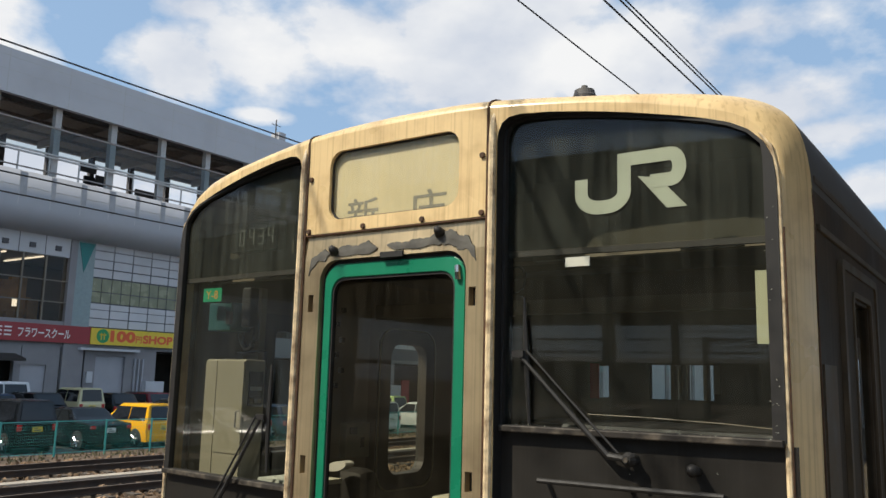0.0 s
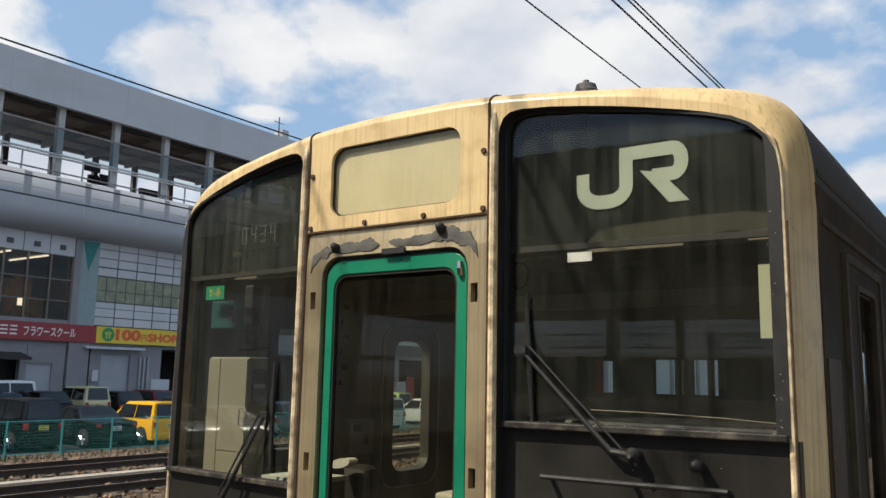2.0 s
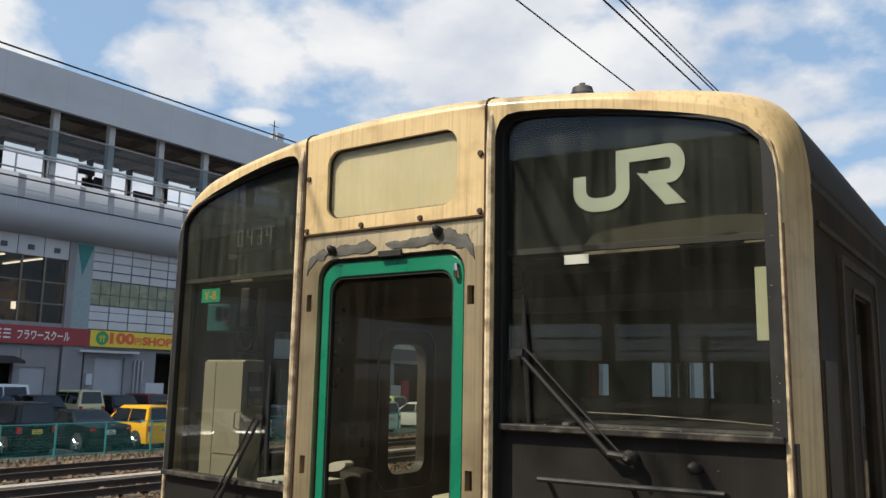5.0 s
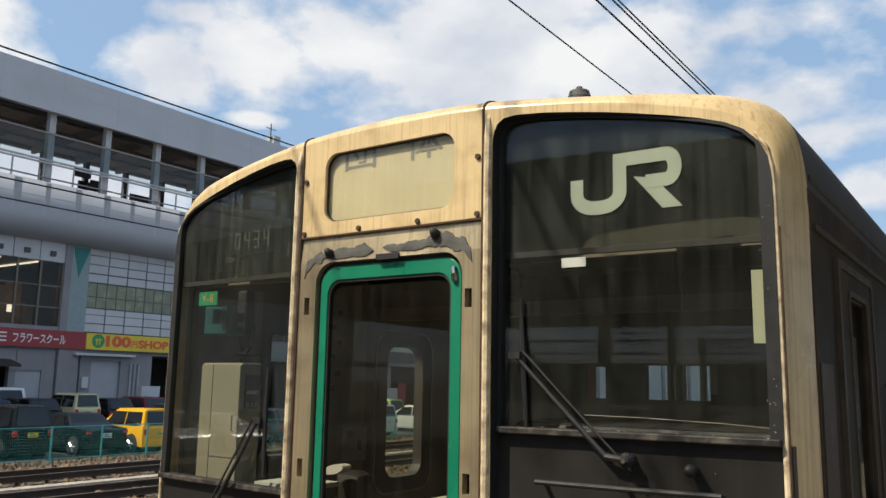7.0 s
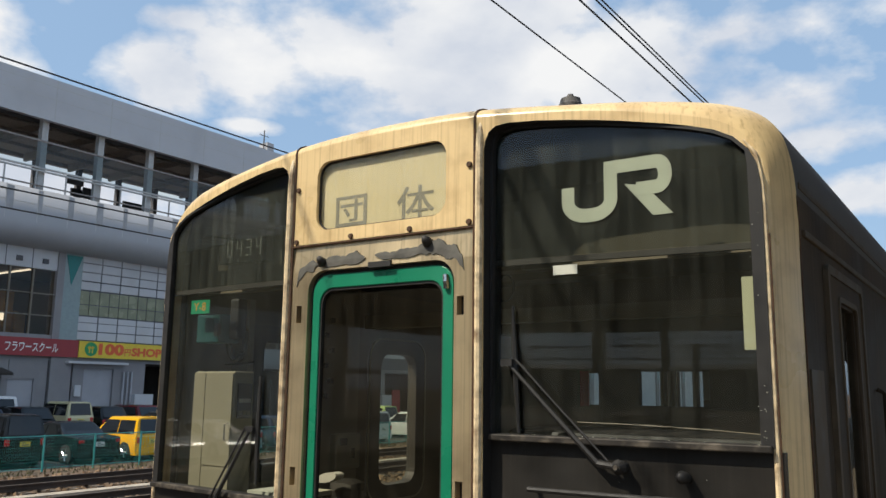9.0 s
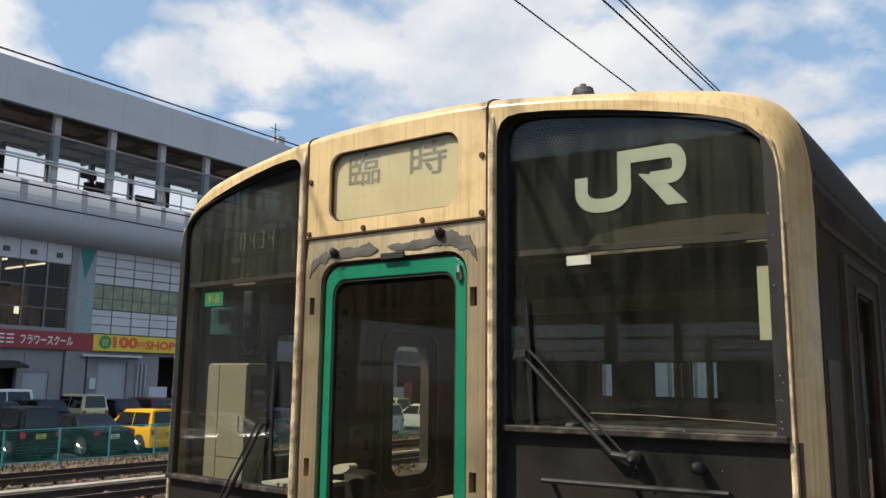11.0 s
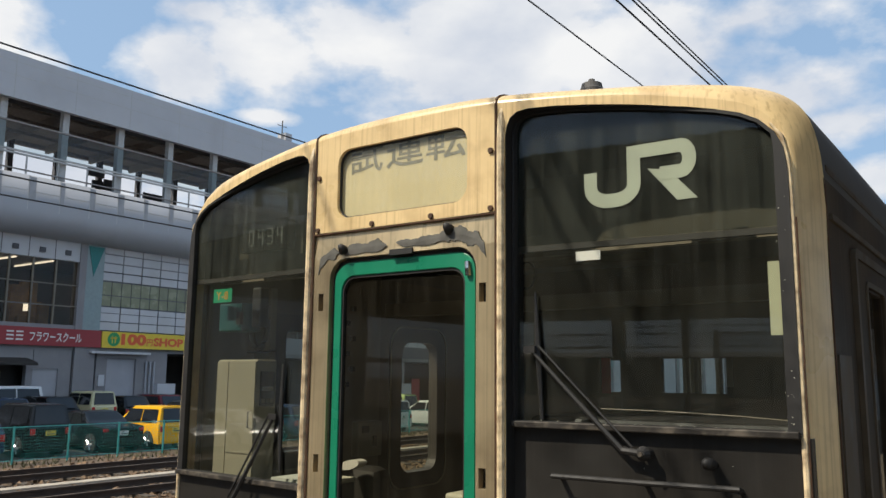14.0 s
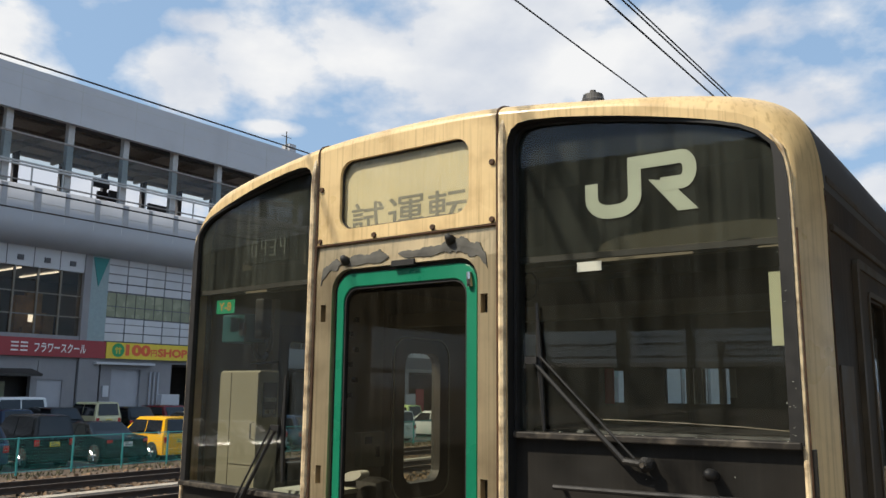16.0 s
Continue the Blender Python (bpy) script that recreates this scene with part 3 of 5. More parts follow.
bm, loops = holed_plate([surround, hole, slot_l, slot_r, slot_l2, slot_r2])
for v in bm.verts:
    v.co.y = 0.002 + (0.008 if v.co.z > 2.65 else 0.0)
for loop in loops[1:]:
    back_ring = [bm.verts.new((v.co.x, 0.04, v.co.z)) for v in loop]
    for i in range(len(loop)):
        j = (i + 1) % len(loop)
        bm.faces.new((loop[i], loop[j], back_ring[j], back_ring[i]))
part("door_surround", bm, "steel", train, "stained stainless door surround")
for sl in (slot_l, slot_r, slot_l2, slot_r2):
    xs = [p[0] for p in sl]
    zs = [p[1] for p in sl]
    part("slot_back", box(min(xs) - 0.004, max(xs) + 0.004, 0.034, 0.04, min(zs) - 0.004, max(zs) + 0.004), "rubber", train)
glass_out = round_rect(-0.300, 0.303, 1.20, 2.540, 0.062, 5)
door = part("front_door", ring_prism(door_out, glass_out, 0.018, 0.05), "green", train, "bright green front door", bevel=0.004)
part("door_lower", box(-0.30, 0.303, 0.022, 0.046, LOW + 0.03, 1.21), "green", door)
part("door_seal", ring_prism(round_rect(-0.352, 0.362, LOW + 0.015, 2.612, 0.085, 5), door_out, 0.026, 0.045), "rubber", door)
inner_seal = round_rect(-0.292, 0.295, 1.21, 2.531, 0.055, 5)
part("glass_seal", ring_prism(glass_out, inner_seal, 0.024, 0.044), "rubber", door)
pane("door_glass", round_rect(-0.30, 0.303, 1.20, 2.54, 0.06), 0.036, "y", "door_glass", door)
part("latch", tube([(0.322, 0.012, 2.505), (0.322, 0.008, 2.53), (0.318, 0.012, 2.555)], 0.011), "chrome", door, "bright metal latch")


def smear(pts, seed):
    """Lumpy sealant smeared along points (x, z, half height)."""
    rnd = random.Random(seed)
    bm = bmesh.new()
    rows = []
    n = 90
    ph = [rnd.random() * 6.3 for _ in range(6)]
    for i in range(n + 1):
        u = i / n * (len(pts) - 1)
        k = min(int(u), len(pts) - 2)
        f = u - k
        x, z, h = (pts[k][c] + (pts[k + 1][c] - pts[k][c]) * f for c in range(3))
        up = h * (0.72 + 0.22 * math.sin(5.2 * u + ph[0]) + 0.17 * abs(math.sin(9.5 * u + ph[1])) + rnd.uniform(-0.06, 0.06))
        dn = h * (0.95 + 0.20 * math.sin(4.7 * u + ph[2]) + rnd.uniform(-0.09, 0.09))
        if abs(x) < 0.32:
            dn = min(dn, z - 2.622)
        end = min(1.0, 6 * min(i, n - i) / n + 0.12)
        rows.append([bm.verts.new((x, y, zz)) for y, zz in ((0.012, z + up * end), (-0.0012, z + up * end * 0.93), (-0.002, z), (-0.0012, z - dn * end * 0.93), (0.012, z - dn * end))])
    for u, v in zip(rows, rows[1:]):
        for k in range(4):
            bm.faces.new((u[k], u[k + 1], v[k + 1], v[k]))
    return bm


part("sealant", smear(((-0.415, 2.555, 0.02), (-0.405, 2.60, 0.022), (-0.36, 2.63, 0.022), (-0.30, 2.637, 0.026)), 3), "sealant", train, "smeared grey sealant")
part("sealant", smear(((-0.31, 2.636, 0.018), (-0.20, 2.645, 0.026), (-0.10, 2.650, 0.026), (-0.055, 2.645, 0.02)), 5), "sealant", train, "smeared grey sealant")
part("sealant", smear(((-0.005, 2.652, 0.02), (0.10, 2.645, 0.018), (0.20, 2.655, 0.022), (0.27, 2.66, 0.028)), 8), "sealant", train, "smeared grey sealant")
part("sealant", smear(((0.22, 2.665, 0.03), (0.30, 2.655, 0.034), (0.365, 2.635, 0.03), (0.395, 2.605, 0.025), (0.405, 2.565, 0.012)), 9), "sealant", train, "smeared grey sealant")
for x, z in ((-0.275, 2.655), (0.245, 2.690)):
    part("bolt_stub", tube([(x, 0.0, z - 0.012), (x, -0.020, z), (x - 0.004, -0.024, z + 0.010)], [0.022, 0.015, 0.008], 10), "rubber", train, "dark bolt stub in sealant", smooth=True)
part("door_catch", box(-0.035, 0.075, -0.006, 0.02, 2.604, 2.626), "rubber", train)
for x, z in ((-0.13, 2.738), (0.16, 2.738), (-0.425, 2.738), (0.425, 2.738), (-0.425, 2.96), (0.425, 2.95)):
    part("screw", tube([(x, 0.004, z), (x, -0.008, z)], [0.013, 0.010], 8), "rust", train)

# wipers
def wiper(sign, blade, arm, elbow, proud):
    w = part("wiper", tube([(x, GY - 0.03 - proud * k, z) for k, (x, z) in enumerate(arm)], [0.0065, 0.0085, 0.010], 6), "rubber", train, "black wiper with double arm")
    part("link", tube([(x + 0.03 * sign, GY - 0.028 - proud * k, z + 0.012) for k, (x, z) in enumerate(arm)], 0.0045, 6), "rubber", w)
    part("blade", tube([(x, GY - 0.014, z) for x, z in blade], [0.005, 0.012, 0.006], 6), "rubber", w)
    ex, ez = elbow
    part("pivot", tube([(ex, GY + 0.01, ez), (ex, GY - 0.03, ez), (ex, GY - 0.045, ez), (ex, GY - 0.065, ez)], [0.020, 0.016, 0.024, 0.012], 12), "rubber", w)
    part("pivot", tube([(ex - 0.075 * sign, GY - 0.036, ez + 0.006), (ex, GY - 0.045, ez)], [0.012, 0.010], 8), "rubber", w)
    part("pivot_nut", tube([(ex, GY - 0.062, ez), (ex, GY - 0.074, ez)], 0.008, 6), "ledge", w)
    part("clip", box(arm[0][0] - 0.022, arm[0][0] + 0.022, GY - 0.04, GY - 0.018, arm[0][1] - 0.012, arm[0][1] + 0.012), "rubber", w)


wiper(1, ((0.542, 2.44), (0.552, 2.235), (0.566, 2.000)), ((0.530, 2.240), (0.69, 2.085), (0.870, 1.915)), (0.940, 1.911), 0.004)
wiper(-1, ((-0.715, 2.19), (-0.718, 1.96), (-0.712, 1.735)), ((-0.745, 1.965), (-0.845, 1.782), (-0.945, 1.600)), (-0.955, 1.575), 0.02)
# handrail under the driver's window and a fold-away knob
rail = part("grab_rail", tube([(0.625, GY - 0.06, 1.822), (0.93, GY - 0.062, 1.824), (1.237, GY - 0.06, 1.828)], 0.009, 8), "rubber", train, "thin black grab rail")
for x in (0.632, 0.93, 1.225):
    part("bracket", tube([(x, GY, 1.815), (x, GY - 0.06, 1.823)], 0.010, 6), "rubber", rail)
part("knob", tube([(1.145, GY, 1.888), (1.142, GY - 0.05, 1.894), (1.14, GY - 0.07, 1.897)], [0.013, 0.020, 0.010], 12), "rubber", train, smooth=True)
rnd = random.Random(4)

# worn lips of the frame beside the outer edges of the windscreens
for s in (-1, 1):
    part("frame_lip", tube([(s * 1.4075, 0.116, LOW + 0.1), (s * 1.4075, 0.116, 2.0), (s * 1.4075, 0.116, 2.70), (s * 1.404, 0.115, 2.80), (s * 1.392, 0.112, 2.87), (s * 1.36, 0.108, 2.918)], [0.0095, 0.0095, 0.009, 0.008, 0.007, 0.003], 8), "chip", train, "worn cream lip of the frame")
    part("lip_gap", tube([(s * 1.4185, 0.117, LOW + 0.1), (s * 1.4185, 0.117, 2.0), (s * 1.4185, 0.117, 2.62)], 0.0035, 6), "rust", train)
# flecks of paint and grit on the black panel and round the glass
bm = bmesh.new()
rnd = random.Random(6)
for k in range(36):
    if k < 5:
        x, z, y = rnd.uniform(0.52, 1.38), rnd.uniform(1.55, 1.96), GY - 0.003
    elif k < 20:
        x, z, y = rnd.uniform(1.36, 1.40), rnd.uniform(1.95, 2.7), GY - 0.019
    else:
        x, z, y = rnd.uniform(0.52, 1.38), 1.9985, GY - 0.02
    r = rnd.uniform(0.0006, 0.0016)
    add_box(bm, x - r, x + r, y - 0.001, y + 0.001, z - r * 0.7, z + r * 0.7)
tagged(part("grit", bm, "paper", train, "pale flecks of paint and grit"), kind="stuff")

# the windscreens lean back towards the corners: bring glass, panels and fittings forward beside the door
def settle(ob, keep_line):
    done = ob.data
    for v in done.vertices:
        x, y, z = v.co
        f, x_new = 1.0, x
        for _ in range(6):
            fwd = 0.062 * min(1.0, max(0.0, 1 - (abs(x_new) - 0.487) / 0.92))
            if keep_line:
                f = (2.42 + y - fwd) / (2.42 + y)
                x_new = 1.963 + (x - 1.963) * f
        v.co = (1.963 + (x - 1.963) * f, y - fwd, 2.142 + (z - 2.142) * f)


for ob in train.children_recursive:
    kind = ob.name.split(".")[0]
    if kind in ("front_panel", "sill", "windscreen", "tinted_band", "band_edge", "window_seal"):
        settle(ob, False)
    elif kind in ("emblem_hook", "emblem_loop", "emblem_leg", "sticker", "blind", "formation_label", "wiper", "link", "blade", "pivot", "pivot_nut", "clip", "grab_rail", "bracket", "knob", "grit") or (kind == "letters" and ob.parent.name.startswith("formation")):
        settle(ob, True)

# roof fittings
horn = part("roof_vent", tube([(0.45, 0.8, 3.30), (0.45, 0.8, 3.412), (0.45, 0.8, 3.417), (0.45, 0.8, 3.44), (0.45, 0.8, 3.447)], [0.054, 0.054, 0.05, 0.044, 0.026], 24), "grille", train, "small grey roof vent")
part("cap", tube([(0.45, 0.8, 3.445), (0.45, 0.8, 3.462)], [0.018, 0.014], 8), "grille", horn)

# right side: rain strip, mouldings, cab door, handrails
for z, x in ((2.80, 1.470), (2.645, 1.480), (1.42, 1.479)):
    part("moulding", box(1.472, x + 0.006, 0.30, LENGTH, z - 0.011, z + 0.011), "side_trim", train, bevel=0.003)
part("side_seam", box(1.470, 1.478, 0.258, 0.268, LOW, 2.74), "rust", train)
door_s = part("cab_door", ring_prism(round_rect(0.66, 1.40, LOW + 0.05, 2.56, 0.03), round_rect(0.86, 1.26, 1.53, 2.48, 0.03), 1.470, 1.484, "x"), "shaded_side_steel", train)
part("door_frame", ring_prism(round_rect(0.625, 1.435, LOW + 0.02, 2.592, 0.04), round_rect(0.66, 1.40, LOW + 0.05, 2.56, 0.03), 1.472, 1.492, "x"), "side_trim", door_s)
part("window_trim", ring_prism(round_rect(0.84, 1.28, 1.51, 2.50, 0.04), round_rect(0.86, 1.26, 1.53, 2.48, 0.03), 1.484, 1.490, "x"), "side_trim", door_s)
part("corner_strip", box(1.472, 1.480, 0.30, 0.50, LOW, 2.22), "side_trim", train, "paler strip behind the cream corner")
pane("pane", round_rect(0.86, 1.26, 1.54, 2.47, 0.03), 1.466, "x", "side_glass", door_s)
for y in (1.78,):
    part("hand_rail", tube([(1.478, y, 1.55), (1.51, y, 1.57), (1.51, y, 2.15), (1.478, y, 2.17)], 0.012, 6), "shaded_side_steel", train)
for y0, y1, z0, z1 in ((3.4, 4.8, 1.75, 2.45), (6.0, 7.4, 1.75, 2.45), (7.7, 9.1, 1.75, 2.45)):
    w = part("side_window", ring_prism(round_rect(y0 - 0.04, y1 + 0.04, z0 - 0.04, z1 + 0.04, 0.08), round_rect(y0 + 0.01, y1 - 0.01, z0 + 0.01, z1 - 0.01, 0.06), 1.470, 1.482, "x"), "chrome", train)
    pane("pane", round_rect(y0, y1, z0, z1, 0.06), 1.457, "x", "side_glass", w)

# the cab inside: partition with openings, cabinet, desk, small fittings
bm = bmesh.new()
PY = 2.55
for x0, x1, z0, z1 in ((-1.43, -0.31, 0.95, 2.86), (-0.31, -0.21, 0.95, 2.06), (-0.31, -0.21, 2.26, 2.86), (-0.21, 0.06, 0.95, 2.86), (0.06, 0.46, 0.95, 2.06), (0.06, 0.46, 2.27, 2.86), (0.46, 1.43, 0.95, 2.86)):
    add_box(bm, x0, x1, PY, PY + 0.05, z0, z1)
part("cab_partition", bm, "cab_dark", train)
for x in (0.20, 0.25, 0.40):
    part("partition_post", box(x, x + 0.022, PY - 0.01, PY + 0.06, 2.06, 2.27), "cabinet", train)
part("cab_lining", side_wall(-1.43, -1.42, [(h[0] - 0.06, h[1] + 0.06, h[2] - 0.06, h[3] + 0.06) for h in LEFT]), "cab_dark", train)
part("pillar_lining", box(-1.42, -1.385, 1.12, 1.56, 0.95, 2.80), "interior", train)
cab = part("cabinet", box(-1.262, -0.985, 0.20, 0.325, 0.95, 2.215), "cabinet", train, "cream equipment cabinet", bevel=0.008)
part("cabinet_door", box(-1.174, -0.989, 0.193, 0.199, 1.785, 2.205), "cabinet", cab)
part("cabinet_door", box(-1.174, -0.989, 0.193, 0.199, 0.97, 1.779), "cabinet", cab)
part("cabinet_door", box(-1.258, -1.18, 0.193, 0.199, 0.97, 2.205), "cabinet", cab)
part("breaker_panel", box(-0.985, -0.979, 0.222, 0.306, 2.00, 2.16), "rubber", cab)
for k in range(6):
    part("switch", box(-0.979, -0.972, 0.229 + k * 0.012, 0.234 + k * 0.012, 2.072, 2.090), "white", cab)
for k in range(3):
    part("label_plate", box(-0.979, -0.975, 0.228 + k * 0.025, 0.246 + k * 0.025, 2.015, 2.035), "interior", cab)
part("cabinet_handle", tube([(-1.004, 0.192, 1.90), (-1.004, 0.172, 1.905), (-1.004, 0.172, 1.975), (-1.004, 0.192, 1.98)], 0.004, 6), "chrome", cab)
part("hanging_box", box(-1.262, -1.10, 0.19, 0.32, 2.35, 2.485), "teal", train, "teal control box", bevel=0.006)
part("box_latch", box(-1.125, -1.098, 0.18, 0.20, 2.38, 2.44), "rubber", train)
part("ceiling_unit", box(-1.09, -1.03, 0.24, 0.30, 2.37, 2.56), "rubber", train, "dark ceiling unit", bevel=0.01)
part("conduit", tube([(-1.40, 0.50, 2.26), (-1.28, 0.50, 2.262), (-1.18, 0.50, 2.268)], 0.006, 6), "rubber", train)
part("back_lining", box(-1.43, -1.30, 0.56, 0.60, 0.95, 2.60), "interior", train)
part("cable_loop", tube([(-1.095 + 0.058 * math.cos(a), 0.30, 2.375 + 0.105 * math.sin(a)) for a in [k * math.pi / 10 for k in range(9, 22)]], 0.014, 6), "rubber", train)
part("tray", box(-0.82, -0.54, 0.16, 0.40, 1.68, 1.70), "paper", train)
desk = part("desk", box(0.35, 1.42, 0.20, 0.75, 0.95, 1.95), "rubber", train, bevel=0.02)
part("desk_hood", box(0.45, 1.42, 0.22, 0.62, 1.95, 2.008), "rubber", train, bevel=0.02)
part("hood_edge", tube([(0.74, 0.205, 2.040), (0.95, 0.205, 2.038), (1.20, 0.215, 2.030), (1.39, 0.235, 2.018)], 0.0022, 6), "interior", train)
# red strip that shows through the opening, added on the partition itself
part("poster", box(-0.335, -0.275, PY - 0.012, PY - 0.002, 2.05, 2.275), "sign_red_card", train, "red strip from beyond the opening, added on the partition")
part("notice", box(0.465, 0.50, PY - 0.012, PY - 0.002, 2.10, 2.27), "cabinet", train)
part("handset_box", box(0.02, 0.18, 0.30, 0.52, 1.56, 1.69), "paper", train, "cream handset box", bevel=0.01)
part("seat_back", box(-0.88, -0.60, 0.60, 0.75, 1.30, 1.715), "rubber", train, bevel=0.05)
part("mirror_tray", prism([(-0.73 + 0.06 * (1 + math.cos(a)), 1.735 + 0.022 * math.sin(a) + 0.012 * math.cos(a)) for a in [k * math.pi / 8 for k in range(16)]], 0.50, 0.56), "white", train)
part("ceiling_fan_ring", tube([(-0.12 + 0.05 * math.cos(a), 1.2, 2.66 + 0.07 * math.sin(a)) for a in [k * math.pi / 8 for k in range(17)]], 0.007, 5), "rubber", train)
for x0, x1, y, z in ((-0.4, 0.4, 1.5, 2.74), (-0.2, 0.6, 0.9, 2.70)):
    part("ceiling_duct", box(x0, x1, y, y + 0.12, z, z + 0.10), "cab_dark", train)
ctl = part("control_box", box(-1.384, -1.33, 1.31, 1.53, 1.67, 1.875), "cabinet", train, "beige control box", bevel=0.008)
part("control_switch", box(-1.329, -1.322, 1.34, 1.40, 1.81, 1.85), "rubber", ctl)
part("control_switch", box(-1.329, -1.322, 1.44, 1.47, 1.73, 1.79), "rubber", ctl)
for k in range(6):
    part("wall_hook", box(-1.384, -1.36, 1.22 + 0.05 * (k % 2), 1.25 + 0.05 * (k % 2), 2.08 + 0.09 * k, 2.11 + 0.09 * k), "rubber", train)
part("head_beam", box(-1.40, 1.40, 1.62, 1.70, 2.52, 2.60), "interior", train)
part("ceiling_lamp", box(-0.75, -0.30, 1.0, 1.12, 2.80, 2.85), "cabinet", train)
part("equipment_panel", box(-0.95, -0.80, 2.2, 2.54, 1.2, 2.5), "interior", train)
for k in range(5):
    part("gauge", box(-0.86, -0.83, 2.19, 2.199, 1.6 + 0.17 * k, 1.66 + 0.17 * k), "rubber", train)
# underframe and wheels
part("underframe", box(-1.2, 1.2, 0.5, LENGTH - 0.5, 0.50, 0.86), "rubber", train)
for y in (2.4, 4.5, 15.0, 17.1):
    axle = part("axle", tube([(-0.7, y, 0.23), (0.7, y, 0.23)], 0.06, 8), "rubber", train)
    for x in (-0.565, 0.565):
        part("wheel", tube([(x - 0.06, y, 0.23), (x + 0.06, y, 0.23)], 0.43, 20), "rubber", axle)
for y0 in (2.0, 14.6):
    for x in (-0.9, 0.9):
        part("bogie_frame", box(x - 0.08, x + 0.08, y0, y0 + 2.9, 0.15, 0.52), "rubber", train)

